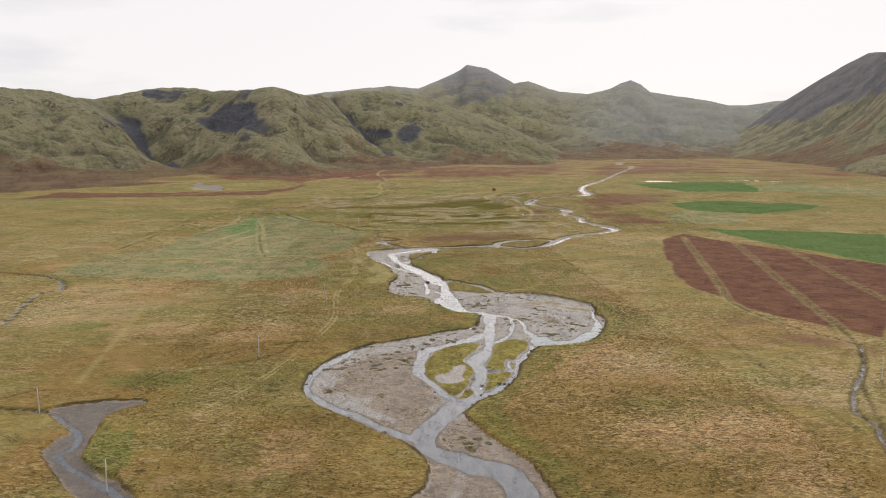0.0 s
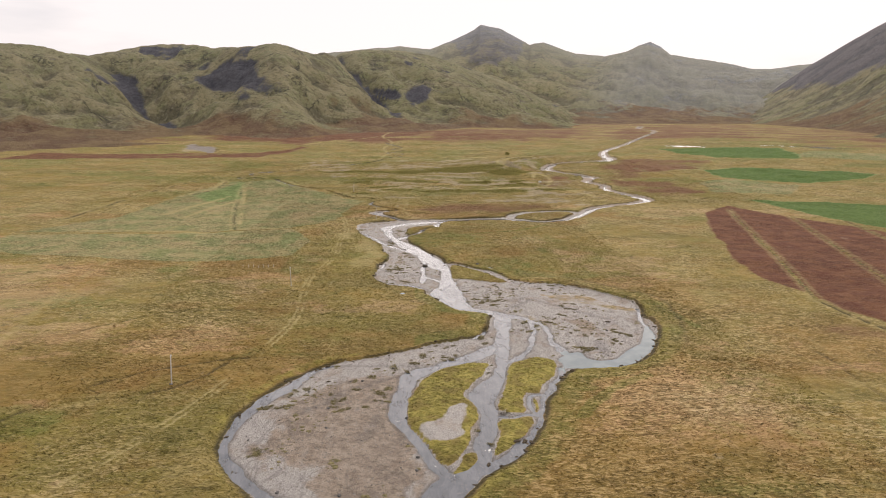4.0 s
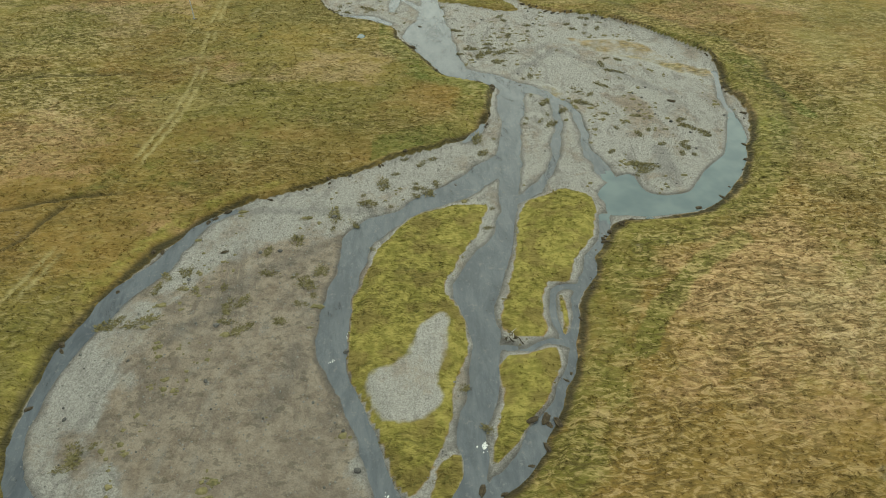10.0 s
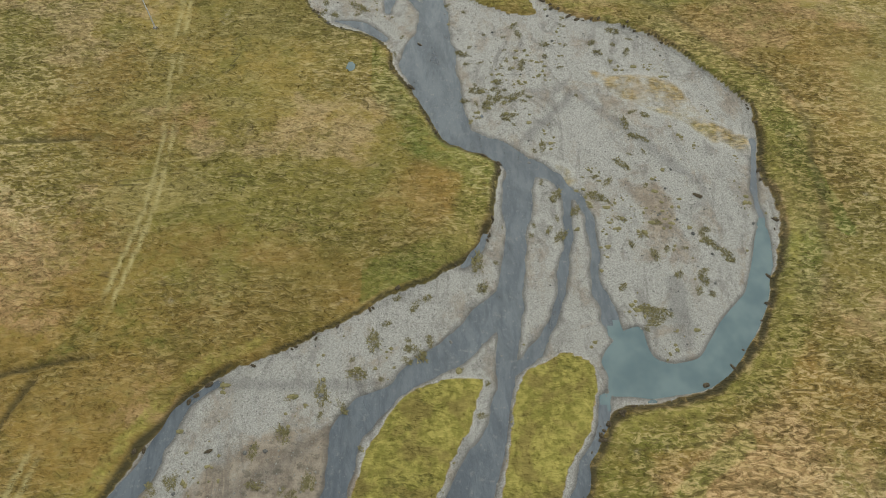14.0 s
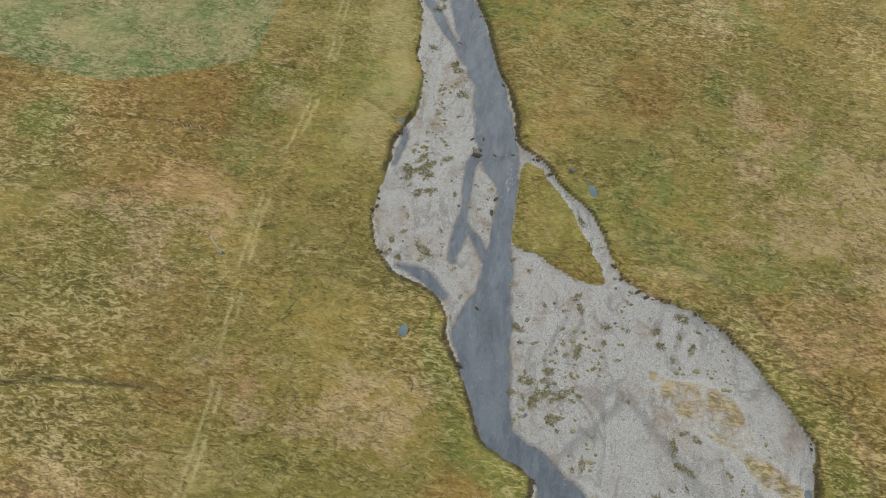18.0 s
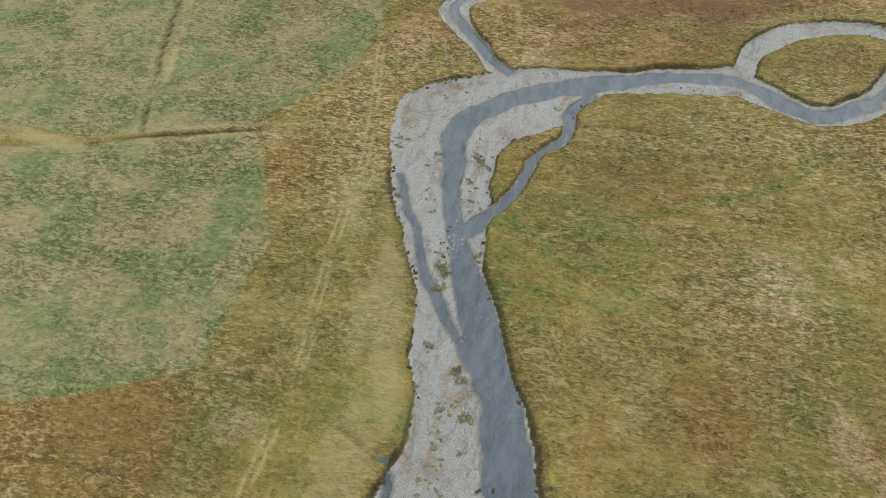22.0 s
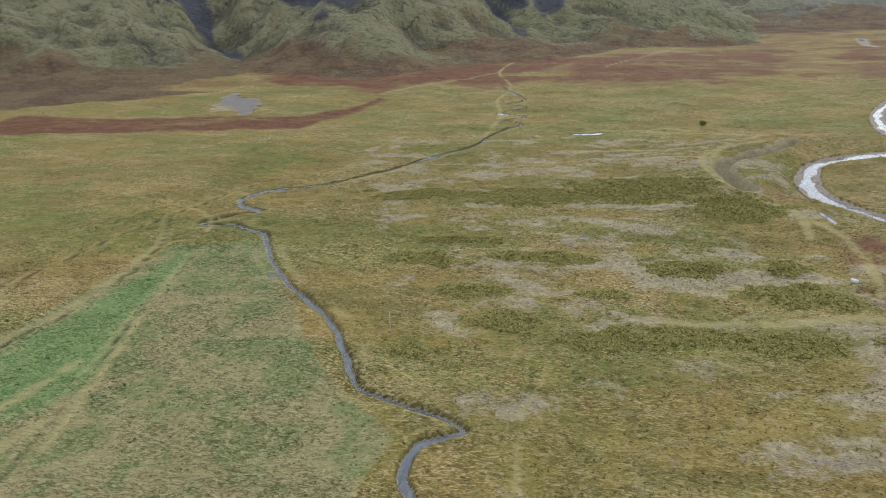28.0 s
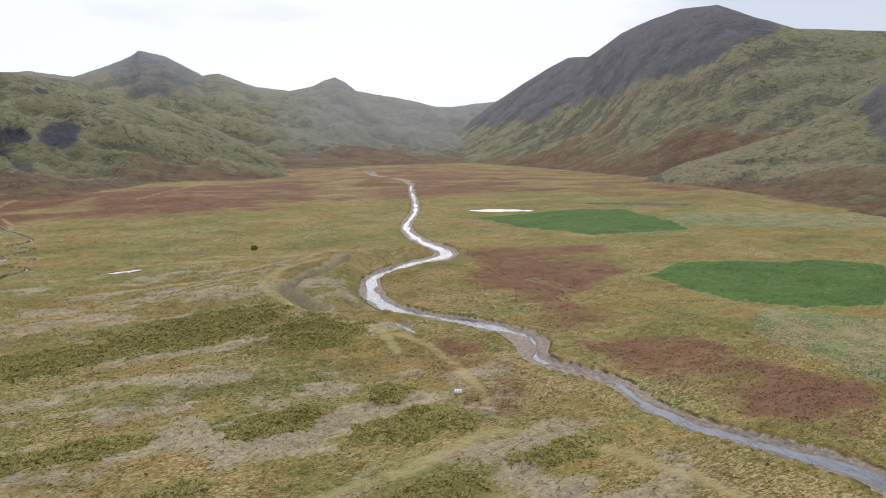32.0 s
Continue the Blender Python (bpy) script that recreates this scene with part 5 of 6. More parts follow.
RANGE = [(-12, 3600, 330), (-3.6, 3600, 396), (-1.1, 3900, 433), (1.4, 4200, 443), (3.6, 4450, 529), (5.1, 4550, 600), (5.7, 4550, 634), (7.4, 4500, 601), (8.9, 4450, 538), (9.9, 4450, 500),
         (11.1, 4450, 513), (12.3, 4450, 478), (13.8, 4450, 439), (16.2, 4450, 418), (18.1, 4500, 456), (19, 4550, 496), (19.8, 4550, 517), (20.6, 4550, 485), (21.4, 4500, 432), (23, 4450, 407),
         (25.9, 4400, 362), (27.6, 4400, 331), (29.3, 4400, 331), (31.5, 4400, 349), (36, 4400, 380)]
RANGE_FOOT = [(-12, 1700), (0, 1600), (10, 1500), (16, 1600), (24, 1900), (36, 2300)]
EAST = [(28, 3700, 120), (31.8, 3600, 290), (34, 3500, 370), (36.2, 3450, 445), (37.6, 3400, 480), (38.9, 3150, 450), (41, 2850, 495), (42.9, 2720, 514), (44.7, 2620, 524), (47, 2500, 508), (49.3, 2400, 447),
        (51.7, 2300, 395), (57, 2200, 360), (66, 2150, 380), (80, 2100, 360), (105, 2000, 300)]
SPUR = [(39, 1330, 25), (41.4, 1334, 51), (45.5, 1422, 75), (49.4, 1509, 109), (53, 1594, 160), (55.2, 1633, 211), (60, 1680, 290), (68, 1700, 340), (85, 1650, 330), (104, 1600, 280)]
SPUR_FOOT = [(39, 1250), (45, 1050), (50, 900), (60, 800), (104, 780)]
EAST_FOOT = [(28, 2100), (33, 1750), (38, 1350), (43, 1120), (50, 980), (60, 900), (80, 880), (105, 880)]
# bare rock on the hills: bearing, height, half width in degrees, half height, slant
SCARS = [(-16.2, 140, 3.3, 40, -4), (-2.6, 116, 1.3, 12, -5), (0.6, 112, 1.1, 26, 3), (-24.6, 136, 0.9, 9, -6)]
HILL_CUTS = [(polar([(-18.6, 1080), (-19.4, 1180), (-20.7, 1270), (-21.8, 1370), (-23.8, 1500), (-24.8, 1650)]), 55, 85), (polar([(1.0, 1180), (0.4, 1280), (-0.6, 1390), (-2.6, 1560), (-5.0, 1800), (-7.5, 1950)]), 50, 90),
             (polar([(-17.6, 1330), (-16.2, 1420), (-14.6, 1500)]), 22, 45), (polar([(-9.0, 1250), (-9.4, 1400), (-8.6, 1600)]), 14, 60)]


def hill_rock(x, y, z, a, s):
    out = np.zeros_like(z)
    wob = fbm(x / 70, y / 70, 5, 611)
    for ca, cz, ra, rz, slant in SCARS:
        da = a - ca
        out = np.maximum(out, 1.0 * smooth(1.6, 0.4, np.hypot(da / ra, (z - cz - slant * da) / rz) + 0.9 * wob))
    for path, depth, width in HILL_CUTS[:3]:
        gorge = near_line(x.ravel(), y.ravel(), path, 120).reshape(x.shape)
        out = np.maximum(out, 0.8 * smooth(0.36 * width, 0.08 * width, gorge + 22 * wob) * smooth(0.26, 0.4, s))
    crags = (0.62 + 0.2 * smooth(-17, -23, a)) * smooth(0.22, 0.5, fbm(x / 85, y / 85, 5, 613)) * smooth(0.3, 0.6, s)
    return np.maximum(out, crags)


def east_rock(x, y, z, a, s):
    line = np.interp(a, [30, 33, 36, 39, 42, 46, 48, 50, 53], [170, 170, 215, 235, 240, 270, 325, 360, 520])
    return 1.05 * smooth(-40, 40, z - line + 45 * fbm(x / 130, y / 130, 4, 77))


def spur_rock(x, y, z, a, s):
    return 0.65 * smooth(-0.1, 0.35, fbm(a / 3.0, s * 1.5, 3, 79) + 0.2) * smooth(0.25, 0.6, s) * smooth(48, 53, a)


def range_rock(x, y, z, a, s):
    peak = smooth(1.25, 0.75, np.hypot((a - 6.6) / 3.6, (z - 470) / 190) + 0.3 * fbm(a / 0.8, z / 150, 3, 83))
    return np.maximum(0.56 * peak, 0.6 * smooth(445, 490, z) + 0.45 * smooth(0.1, 0.5, fbm(a / 2.5, z / 45, 3, 85)) * smooth(9, 13, a))


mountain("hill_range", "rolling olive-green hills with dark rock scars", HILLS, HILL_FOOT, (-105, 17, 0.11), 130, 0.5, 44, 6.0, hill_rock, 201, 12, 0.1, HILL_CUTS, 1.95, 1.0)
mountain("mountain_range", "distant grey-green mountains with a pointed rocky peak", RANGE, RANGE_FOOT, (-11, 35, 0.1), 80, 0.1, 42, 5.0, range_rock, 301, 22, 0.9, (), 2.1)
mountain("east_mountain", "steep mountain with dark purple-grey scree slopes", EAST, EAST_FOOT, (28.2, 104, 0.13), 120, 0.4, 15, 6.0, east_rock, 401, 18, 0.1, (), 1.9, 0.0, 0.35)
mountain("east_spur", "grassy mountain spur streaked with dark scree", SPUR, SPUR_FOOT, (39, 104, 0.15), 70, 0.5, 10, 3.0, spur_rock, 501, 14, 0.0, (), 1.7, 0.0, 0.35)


# ---- things ----
def ground_z(x, y):
    """Heights at single places, from the sheet itself, so that things rest on it."""
    x, y = np.atleast_1d(np.asarray(x, float)), np.atleast_1d(np.asarray(y, float))
    i = np.clip(np.searchsorted(GX, x) - 1, 0, len(GX) - 2)
    j = np.clip(np.searchsorted(GY, y) - 1, 0, len(GY) - 2)
    u, v = (x - GX[i]) / (GX[i + 1] - GX[i]), (y - GY[j]) / (GY[j + 1] - GY[j])
    z = shape["z"].reshape(len(GY), len(GX))
    return z[j, i] * (1 - u) * (1 - v) + z[j, i + 1] * u * (1 - v) + z[j + 1, i] * (1 - u) * v + z[j + 1, i + 1] * u * v


def cover_at(key, channel, x, y):
    i = np.clip(np.searchsorted(GX, x), 0, len(GX) - 1)
    j = np.clip(np.searchsorted(GY, y), 0, len(GY) - 1)
    values = shape[key] if channel is None else shape[key][channel]
    return values.reshape(len(GY), len(GX))[j, i]


rng = np.random.default_rng(5)


def tube(points, radii, sides=8):
    """A closed tapering tube along a line."""
    bm = bmesh.new()
    rings = []
    for p, r in zip(points, radii):
        rings.append([bm.verts.new((p[0] + r * math.cos(2 * math.pi * k / sides), p[1] + r * math.sin(2 * math.pi * k / sides), p[2])) for k in range(sides)])
    for a, b in zip(rings[:-1], rings[1:]):
        for k in range(sides):
            bm.faces.new((a[k], a[(k + 1) % sides], b[(k + 1) % sides], b[k]))
    bm.faces.new(rings[0][::-1])
    bm.faces.new(rings[-1])
    for f in bm.faces:
        f.smooth = len(f.verts) == 4
    return bm


def lump(radius, flat, seed, detail=2, rough=0.25):
    """An uneven stone."""
    bm = bmesh.new()
    bmesh.ops.create_icosphere(bm, subdivisions=detail, radius=1.0)
    for v in bm.verts:
        k = 1 + rough * noise.noise(v.co * 1.3 + Vector((seed * 7.1, seed * 3.3, 0))) + 0.4 * rough * noise.noise(v.co * 3.1 + Vector((seed, 0, 0)))
        v.co = Vector((v.co.x * k * radius, v.co.y * k * radius * 0.8, v.co.z * k * radius * flat))
    return bm


def utility_pole(height):
    root = new("utility_pole")
    tagged(root, "weathered grey wooden pole standing in the grass", "pole", "poles along the track")
    part("post", tube([(0, 0, -0.4), (0, 0, 0), (0.02, 0, height * 0.5), (0.0, 0.01, height)], [0.17, 0.16, 0.135, 0.11], 12), M_POST, root)
    part("cap", tube([(0, 0, height), (0, 0, height + 0.03), (0, 0, height + 0.07)], [0.125, 0.125, 0.05], 12), M_IRON, root, "grey metal cap")
    arm = bmesh.new()
    bmesh.ops.create_cube(arm, size=1.0, matrix=Matrix.LocRotScale((0.14, 0, height - 0.35), None, (0.34, 0.07, 0.09)))
    part("bracket", arm, M_IRON, root, "short metal bracket")
    part("insulator", tube([(0.27, 0, height - 0.3), (0.27, 0, height - 0.22), (0.27, 0, height - 0.12), (0.27, 0, height - 0.08)], [0.03, 0.06, 0.05, 0.02], 10), M_WRAP, root, "white insulator")
    for k in range(5):
        a = 1.2566 * k + 0.3
        stone = lump(0.22 + 0.05 * (k % 3), 0.6, 40 + k, 1)
        bmesh.ops.translate(stone, verts=stone.verts, vec=(0.36 * math.cos(a), 0.36 * math.sin(a), 0.05))
        part("footing_stone", stone, M_STONE, root)
    return root


POLES = [(-51.2, 245.2, 3), (-39.8, 335, -4), (-98, 199.5, 2), (-64, 160, -2), (-17.5, 489.5, 1.5), (-42.6, 621.8, 1), (139.6, 210.1, 2)]
first_pole = utility_pole(7.3)
for n, (px, py, lean) in enumerate(POLES):
    at = pose(px, py, float(ground_z(px, py)[0]) - 0.05, 0, lean * 0.6, 70 * n)
    if n:
        copy_thing(first_pole, at)
    else:
        first_pole.matrix_basis = at


def fence_post(height):
    root = tagged(new("fence_post"), "thin weathered wooden fence post in the grass", "fence post", "posts of the old fence")
    part("post", tube([(0, 0, -0.3), (0, 0, 0), (0.01, 0, height * 0.6), (0.02, 0.01, height)], [0.075, 0.07, 0.065, 0.06], 8), M_POST, root)
    part("staple", tube([(0.07, 0, height - 0.2), (0.075, 0, height - 0.15), (0.07, 0, height - 0.1)], [0.012, 0.016, 0.012], 6), M_IRON, root, "small rusty iron staple")
    return root


first_post = fence_post(1.25)
for n in range(7):
    px, py = -64.7 + 2.03 * n, 365.1 + 0.15 * (n % 2)
    at = pose(px, py, float(ground_z(px, py)[0]) - 0.04, (n * 37 % 11) - 5, (n * 53 % 9) - 4, 40 * n)
    if n:
        copy_thing(first_post, at)
    else:
        first_post.matrix_basis = at


def driftwood_pile():
    """Bleached branches and roots caught on the edge of an islet."""
    root = tagged(new("driftwood_pile"), "tangle of grey driftwood and roots on the islet's edge", "driftwood")
    wood = np.random.default_rng(31)
    for k in range(16):
        a, length, tilt = wood.uniform(0, math.pi), wood.uniform(0.7, 2.0), wood.uniform(-0.12, 0.3)
        c = wood.normal(0, 0.55, 2)
        pts = [(c[0] + length * u * math.cos(a) + 0.15 * math.sin(5 * u + k), c[1] + length * u * math.sin(a), 0.12 + 0.05 * (k % 4) + tilt * length * (u + 0.5)) for u in (-0.5, -0.2, 0.1, 0.5)]
        part("branch", tube(pts, [0.09, 0.08, 0.06, 0.02], 6), M_POST if k % 3 == 0 else M_BANK, root)
    return root


pile = driftwood_pile()
pile.matrix_basis = pose(24.6, 229.9, float(ground_z(24.6, 229.9)[0]) - 0.02, 0, 0, 20)


def hay_bale():
    bm = bmesh.new()
    rings, sides = [], 28
    for u, r in ((-1.2, 0.3), (-1.2, 0.62), (-1.14, 0.74), (-1.0, 0.8), (-0.4, 0.83), (0.4, 0.83), (1.0, 0.8), (1.14, 0.74), (1.2, 0.62), (1.2, 0.3)):
        rings.append([bm.verts.new((u, r * (1 + 0.02 * math.sin(5 * k + u)) * math.cos(2 * math.pi * k / sides), max(-0.74, r * math.sin(2 * math.pi * k / sides)))) for k in range(sides)])
    for a, b in zip(rings[:-1], rings[1:]):
        for k in range(sides):
            f = bm.faces.new((a[k], b[k], b[(k + 1) % sides], a[(k + 1) % sides]))
            f.smooth = True
    bm.faces.new(rings[0])
    bm.faces.new(rings[-1][::-1])
    return bm


bale = tagged(new("hay_bale"), "white plastic-wrapped hay bale lying on brown moor", "hay bale")
part("wrapping", hay_bale(), M_WRAP, bale)
strap = bmesh.new()
for off in (-0.55, 0.55):
    bmesh.ops.create_cone(strap, cap_ends=False, segments=28, radius1=0.845, radius2=0.845, depth=0.06, matrix=Matrix.Translation((off, 0, 0)) @ Matrix.Rotation(radians(90), 4, "Y"))
part("twine", strap, M_IRON, bale, "grey twine round the wrapping")
bale.matrix_basis = pose(115, 673, float(ground_z(115, 673)[0]) + 0.74, 0, 0, -35)


# boulders and stones of the riverbed, each a thing
def scatter_stones():
    meshes = []
    for k in range(7):
        bm = lump(1.0, 0.62, k, 2, 0.35)
        me = bpy.data.meshes.new("boulder")
        bm.to_mesh(me)
        bm.free()
        me.materials.append(M_STONE)
        meshes.append(me)
    spots = [(22.7 * 1.4, 368.5, 0.7), (18.2, 365.5, 0.45), (17.6, 363.8, 0.4), (18.6, 361.9, 0.35), (17.9, 367.2, 0.4), (14.8, 332.4, 0.6), (9.6, 370.6, 0.9), (10.4, 371.4, 0.6)]
    for k in range(14):
        spots.append((-5.0 + rng.normal(0, 1.6), 427 + rng.normal(0, 3.0), 0.2 + 0.25 * rng.random()))
    while len(spots) < 230:
        x, y = rng.uniform(-30, 80), rng.uniform(165, 490)
        if cover_at("cover", 0, x, y) > 0.8 and cover_at("water", None, x, y) > -1.5:
            spots.append((x, y, 0.12 + 0.3 * rng.random() ** 3))
    for k, (x, y, r) in enumerate(spots):
        ob = new("boulder", meshes[k % 7])
        tagged(ob, "rounded grey boulder lying in the river gravel" if r > 0.3 else "small dark stone lying in the river gravel", "stone", "stones in the riverbed")
        ob.matrix_basis = pose(x, y, float(ground_z(x, y)[0]) + 0.25 * r, 0, 0, rng.uniform(0, 360)) @ Matrix.Diagonal((r, r, r, 1))


scatter_stones()


def clump_arrays(x, y, z, size, blades, lean, width, rise):
    """Corners and triangles of many small clumps of leaning blades."""
    n = len(x)
    a = rng.uniform(0, 2 * np.pi, (n, blades))
    r = rng.uniform(-0.5, 1.0, (n, blades)) * size[:, None] * 0.5
    cx, cy = x[:, None] + r * np.cos(a), y[:, None] + r * np.sin(a)
    turn = rng.uniform(0, 2 * np.pi, (n, blades))
    w = width * size[:, None] * rng.uniform(0.6, 1.3, (n, blades))
    h = rise * size[:, None] * rng.uniform(0.6, 1.3, (n, blades))
    ll = lean * size[:, None] * rng.uniform(0.3, 1.4, (n, blades))
    zz = z[:, None] - 0.06 * size[:, None]
    p = np.stack([np.stack([cx - w * np.cos(turn), cy - w * np.sin(turn), zz + 0 * cx], -1),
                  np.stack([cx + w * np.cos(turn), cy + w * np.sin(turn), zz + 0 * cx], -1),
                  np.stack([cx + ll * np.cos(a), cy + ll * np.sin(a), zz + h], -1)], 2)
    return p.reshape(-1, 3), np.arange(n * blades * 3).reshape(-1, 3)


def tuft(seed):
    n = 60
    keep = np.random.default_rng(seed)
    r = np.sqrt(keep.random(n)) * 0.8
    a = keep.random(n) * 2 * np.pi
    v, f = clump_arrays(r * np.cos(a) * 1.3, r * np.sin(a) * 0.8, np.zeros(n), np.full(n, 0.55), 3, 0.6, 0.2, 0.4)
    return mesh_from("grass_tuft", v, f, M_TUFT, False)


tuft_meshes = [tuft(k) for k in range(5)]
made = 0
while made < 240:
    x, y = rng.uniform(-30, 80), rng.uniform(170, 480)
    thick = value_noise(np.array([x / 14]), np.array([y / 14]), 171)[0]
    if cover_at("cover", 0, x, y) > 0.8 and cover_at("water", None, x, y) > 0.3 and thick > rng.uniform(0.35, 0.75):
        ob = new("grass_tuft", tuft_meshes[made % 5])
        tagged(ob, "low green-brown tuft of grass growing in river gravel", "grass tuft", "tufts on the gravel bars")
        k = 0.45 + 0.95 * rng.random() ** 2
        ob.matrix_basis = pose(x, y, float(ground_z(x, y)[0]), 0, 0, rng.uniform(0, 360)) @ Matrix.Diagonal((k * rng.uniform(0.8, 1.7), k, k * 0.8, 1))
        made += 1


# slumped blocks of turf and earth under the cut banks
block_meshes = []
for k in range(5):
    bm = lump(1.0, 0.7, 60 + k, 2, 0.5)
    me = bpy.data.meshes.new("turf_block")
    bm.to_mesh(me)
    bm.free()
    me.materials.append(M_BANK)
    block_meshes.append(me)
edge = RIVERBED[(RIVERBED[:, 1] > 190) & (RIVERBED[:, 1] < 488)]
for k in range(170):
    x, y = edge[rng.integers(len(edge))] + rng.normal(0, 0.35, 2)
    r = rng.uniform(0.22, 0.6)
    ob = tagged(new("turf_block", block_meshes[k % 5]), "slumped dark clod of turf and earth below the bank", "turf block", "clods along the bank")
    ob.matrix_basis = pose(x, y, float(ground_z(x, y)[0]) + 0.1 * r, 0, 0, rng.uniform(0, 360)) @ Matrix.Diagonal((r * rng.uniform(0.8, 1.8), r * 0.8, r * 0.7, 1))


# turf and debris stranded in the channels, and dark blocks standing in for the shaded undercut by the lower fall: x, y,
# size
for k, (x, y, r) in enumerate(((9.8, 369.7, 1.0), (8.2, 374, 0.5), (10.8, 374.6, 0.5), (14, 370.4, 0.5), (18.1, 371.3, 0.45), (15.7, 358.5, 0.6), (15.2, 354.9, 0.6), (15.2, 331.8, 0.5), (25.6, 217.2, 0.65), (27.3, 217.5, 0.75), (28.6, 216.8, 0.65),
                               (65.6, 292.7, 0.7), (-15.1, 247.8, 0.5), (19.2, 208.9, 0.6))):
    ob = tagged(new("turf_block", block_meshes[k % 5]), "dark clump standing for stranded turf and the shaded undercut", "turf block", "stranded turf")
    ob.matrix_basis = pose(x, y, max(float(ground_z(x, y)[0]), -1.2) + 0.15 * r, 0, 0, 47 * k) @ Matrix.Diagonal((1.3 * r, 0.7 * r, 0.5 * r, 1))


def stuff(name, verts, faces, material, label, category):
    return tagged(new(name, mesh_from(name, verts, faces, material, False)), label, category, kind="stuff")


# dry grass over the meadows near the river
x, y = rng.uniform(-84, 99, 150000), rng.uniform(150, 555, 150000)
free = (cover_at("cover", 0, x, y) < 0.2) & (cover_at("water", None, x, y) > 0.4) & (cover_at("marks", 0, x, y) < 0.25) & (cover_at("marks", 1, x, y) < 0.2)
x, y = x[free][:100000], y[free][:100000]
fx, fy = rng.uniform(-210, 260, 110000), rng.uniform(555, 930, 110000)
free = (cover_at("cover", 0, fx, fy) < 0.2) & (cover_at("water", None, fx, fy) > 0.4) & (cover_at("marks", 0, fx, fy) < 0.25) & (cover_at("marks", 1, fx, fy) < 0.2)
fx, fy = fx[free][:60000], fy[free][:60000]
size = np.r_[rng.uniform(0.3, 0.6, len(x)), rng.uniform(0.5, 1.0, len(fx))]
x, y = np.r_[x, fx], np.r_[y, fy]
v, f = clump_arrays(x, y, ground_z(x, y), size, 4, 0.55, 0.3, 0.34)
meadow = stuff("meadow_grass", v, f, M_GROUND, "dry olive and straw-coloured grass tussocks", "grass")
for key in ("cover", "growth", "marks", "tones"):
    masks_on(meadow.data, key, *[np.repeat(cover_at(key, c, x, y), 12) for c in range(4)])

# low shrubs of the terrace
x, y = rng.uniform(-120, 150, 90000), rng.uniform(585, 840, 90000)
free = cover_at("growth", 2, x, y) > rng.uniform(0.35, 0.9, len(x))
x, y = x[free][:26000], y[free][:26000]
v, f = clump_arrays(x, y, ground_z(x, y), rng.uniform(0.7, 1.6, len(x)), 6, 0.6, 0.25, 0.34)
stuff("low_shrubs", v, f, M_SHRUB, "low dark-green shrubs on the stone-strewn terrace", "shrub")

# sparse low plants on the bars, in drifts
x, y = rng.uniform(-32, 82, 90000), rng.uniform(165, 490, 90000)
drift = value_noise(x / 5, y / 9, 173) * 0.6 + value_noise(x / 2, y / 2.6, 175) * 0.4
free = (cover_at("cover", 0, x, y) > 0.85) & (cover_at("water", None, x, y) > 0.5) & (drift > 0.64 + 0.1 * smooth(395, 420, y))
x, y = x[free][:800], y[free][:800]
rim = np.linspace(0, 2 * np.pi, 8)[:-1]
dome = np.vstack([np.stack([np.cos(rim), np.sin(rim), 0 * rim - 0.1], 1), np.stack([0.55 * np.cos(rim + 0.4), 0.55 * np.sin(rim + 0.4), 0 * rim + 0.3], 1), [(0, 0, 0.42)]])
ring = np.arange(7)
skin = np.vstack([np.stack([ring, (ring + 1) % 7, 7 + ring], 1), np.stack([(ring + 1) % 7, 7 + (ring + 1) % 7, 7 + ring], 1), np.stack([7 + ring, 7 + (ring + 1) % 7, 0 * ring + 14], 1)])
size = 0.12 + 0.42 * rng.random(len(x)) ** 2
v = dome[None] * rng.uniform(0.55, 1.35, (len(x), 15, 1)) * size[:, None, None] * np.stack([rng.uniform(0.8, 1.7, len(x)), np.ones(len(x)), np.ones(len(x))], 1)[:, None]
v = (v + np.stack([x, y, ground_z(x, y)], 1)[:, None]).reshape(-1, 3)
f = (skin[None] + 15 * np.arange(len(x))[:, None, None]).reshape(-1, 3)
stuff("bar_plants", v, f, M_TUFT, "sparse dark-green low plants on the gravel bars", "plants")

# pebbles on the bars
x, y = rng.uniform(-32, 82, 60000), rng.uniform(150, 490, 60000)
free = (cover_at("cover", 0, x, y) > 0.85) & (cover_at("water", None, x, y) > 0.2)
x, y = x[free][:16000], y[free][:16000]
r = 0.05 + 0.13 * rng.random(len(x)) ** 3
corner = np.array([(1, 0, 0), (0, 1, 0), (-1, 0, 0), (0, -1, 0), (0, 0, 0.8), (0, 0, -0.6)])
v = (corner[None] * rng.uniform(0.7, 1.3, (len(x), 6, 1)) * r[:, None, None] + np.stack([x, y, ground_z(x, y) + 0.3 * r], 1)[:, None]).reshape(-1, 3)
octa = np.array([(0, 1, 4), (1, 2, 4), (2, 3, 4), (3, 0, 4), (1, 0, 5), (2, 1, 5), (3, 2, 5), (0, 3, 5)])
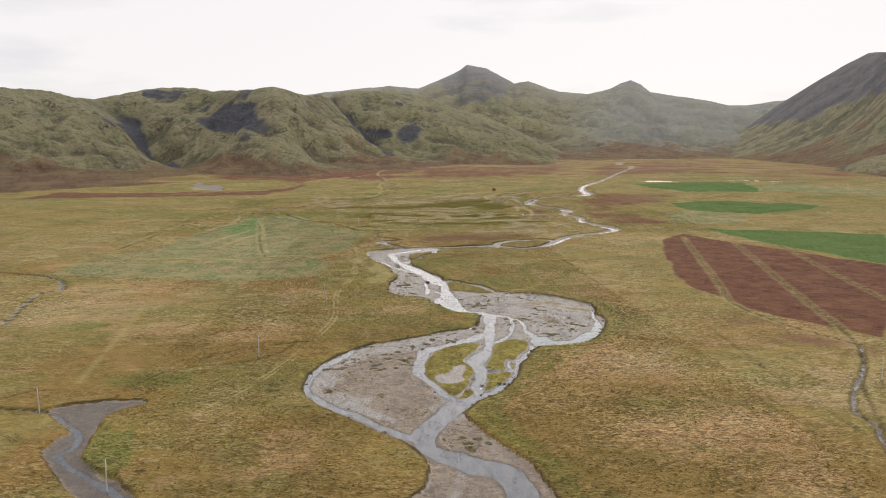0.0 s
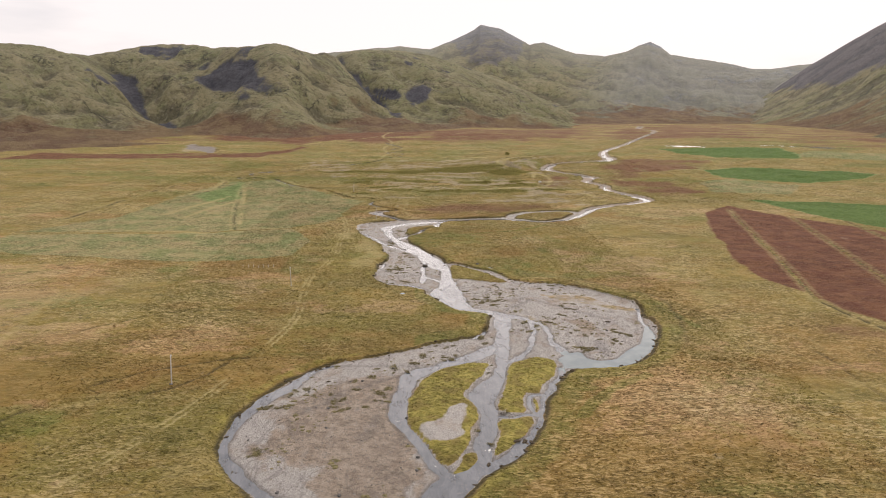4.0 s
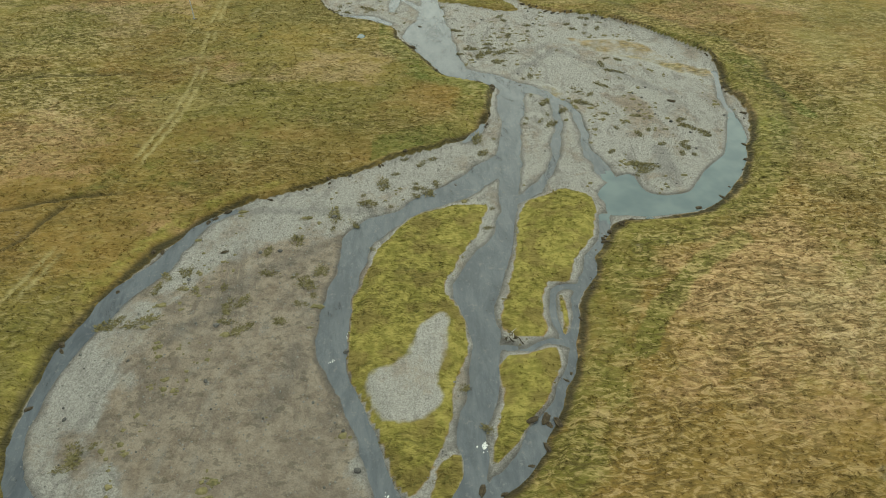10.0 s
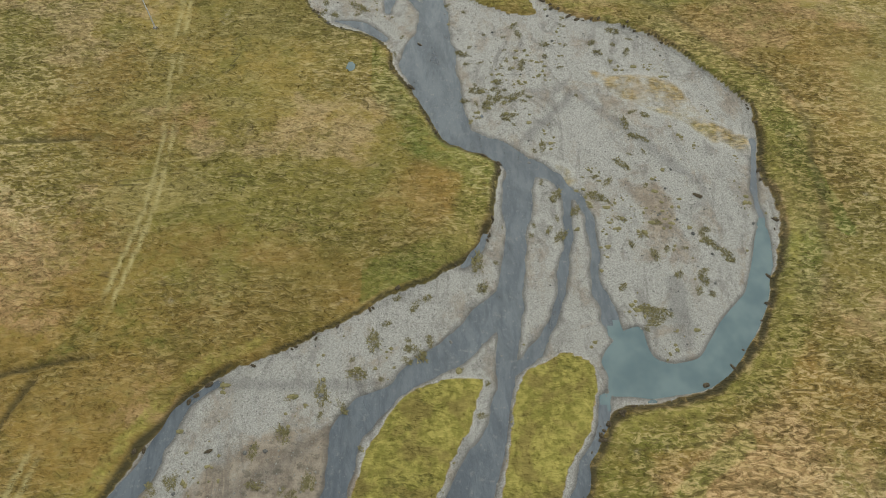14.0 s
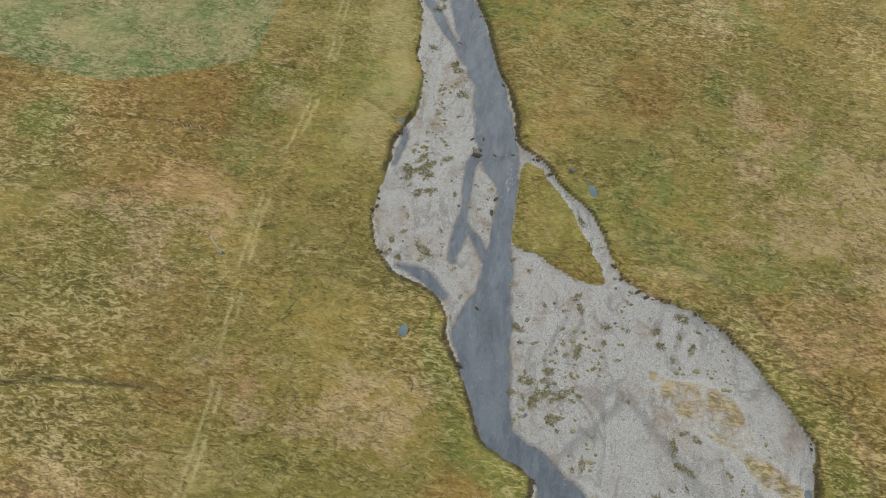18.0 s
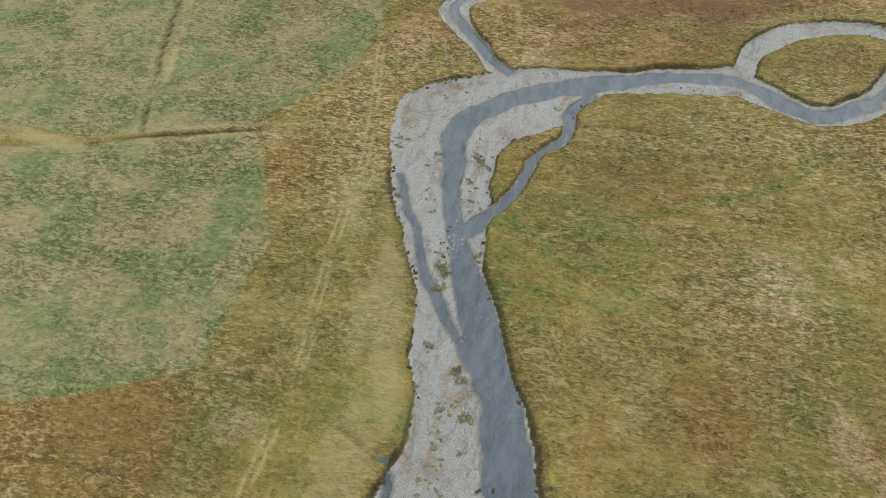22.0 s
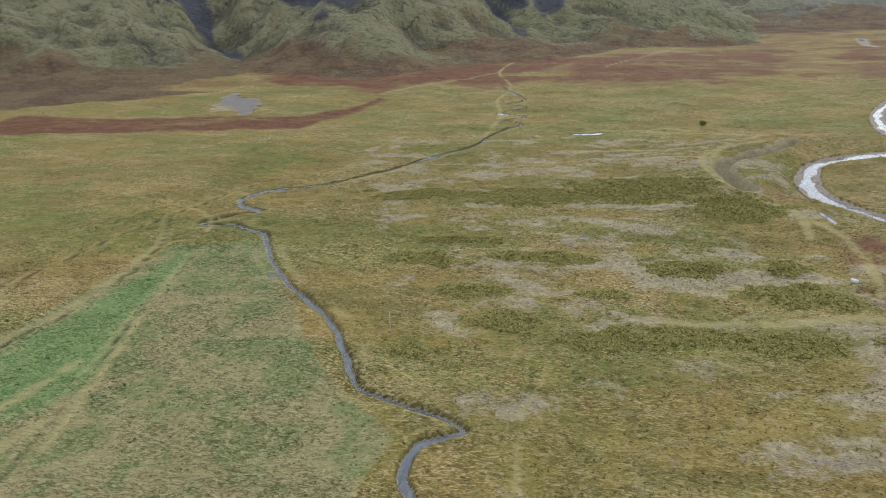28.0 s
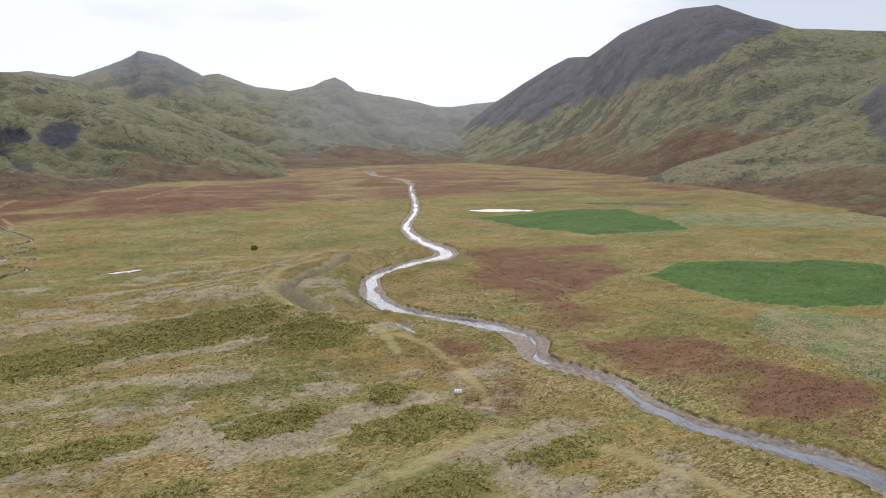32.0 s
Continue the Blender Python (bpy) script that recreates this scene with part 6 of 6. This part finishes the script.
stuff("river_pebbles", v, (octa[None] + 6 * np.arange(len(x))[:, None, None]).reshape(-1, 3), M_PEBBLE, "loose grey pebbles on the gravel bars", "pebbles")


def bush(size):
    root = tagged(new("bush"), "lone dark-green bush beside the terrace bank", "bush")
    trunk = tube([(0, 0, -0.2), (0.1, 0, size * 0.3), (0.15, 0.1, size * 0.7)], [0.16, 0.11, 0.05], 8)
    part("trunk", trunk, M_BANK, root)
    n = 260
    p = rng.normal(0, 1, (n, 3))
    p /= np.linalg.norm(p, axis=1)[:, None]
    p *= rng.uniform(0.4, 1.0, (n, 1))
    cx, cy, cz = p[:, 0] * size * 0.6, p[:, 1] * size * 0.5, size * (0.55 + 0.45 * p[:, 2])
    v, f = clump_arrays(cx, cy, cz, np.full(n, size * 0.22), 6, 0.7, 0.3, 0.6)
    crown = new("crown", mesh_from("crown", v, f, M_SHRUB, False))
    crown.parent = root
    return root


lone = bush(4.5)
lone.matrix_basis = pose(129, 985, float(ground_z(129, 985)[0]), 0, 0, 20)


# broken white water on the rapids
spots = []
for cx, cy, w, h, n in ((19.9, 214.1, 0.3, 0.3, 40), (15.9, 215.1, 0.2, 0.5, 16), (12.3, 205.8, 0.3, 0.4, 8), (2.0, 226.9, 0.3, 0.3, 10), (9.2, 208.8, 0.2, 0.2, 6), (7.6, 327.5, 0.4, 0.6, 10), (17.9, 363.5, 0.5, 2.5, 26), (-5.0, 427.5, 1.2, 3.0, 46), (17.6, 464, 0.5, 1.6, 30), (4.0, 231, 0.3, 0.8, 14)):
    spots.append(np.stack([cx + rng.normal(0, w, n), cy + rng.normal(0, h, n)], 1))
spots = np.vstack(spots)
size = rng.uniform(0.03, 0.11, len(spots))
v = (corner[None] * rng.uniform(0.6, 1.4, (len(spots), 6, 1)) * size[:, None, None] * np.array([1.0, 1.6, 0.3]) + np.c_[spots, valley(spots[:, 0], spots[:, 1]) - 1.1][:, None]).reshape(-1, 3)
stuff("white_water", v, (octa[None] + 6 * np.arange(len(spots))[:, None, None]).reshape(-1, 3), M_WRAP, "flecks of white water on the rapids", "foam")
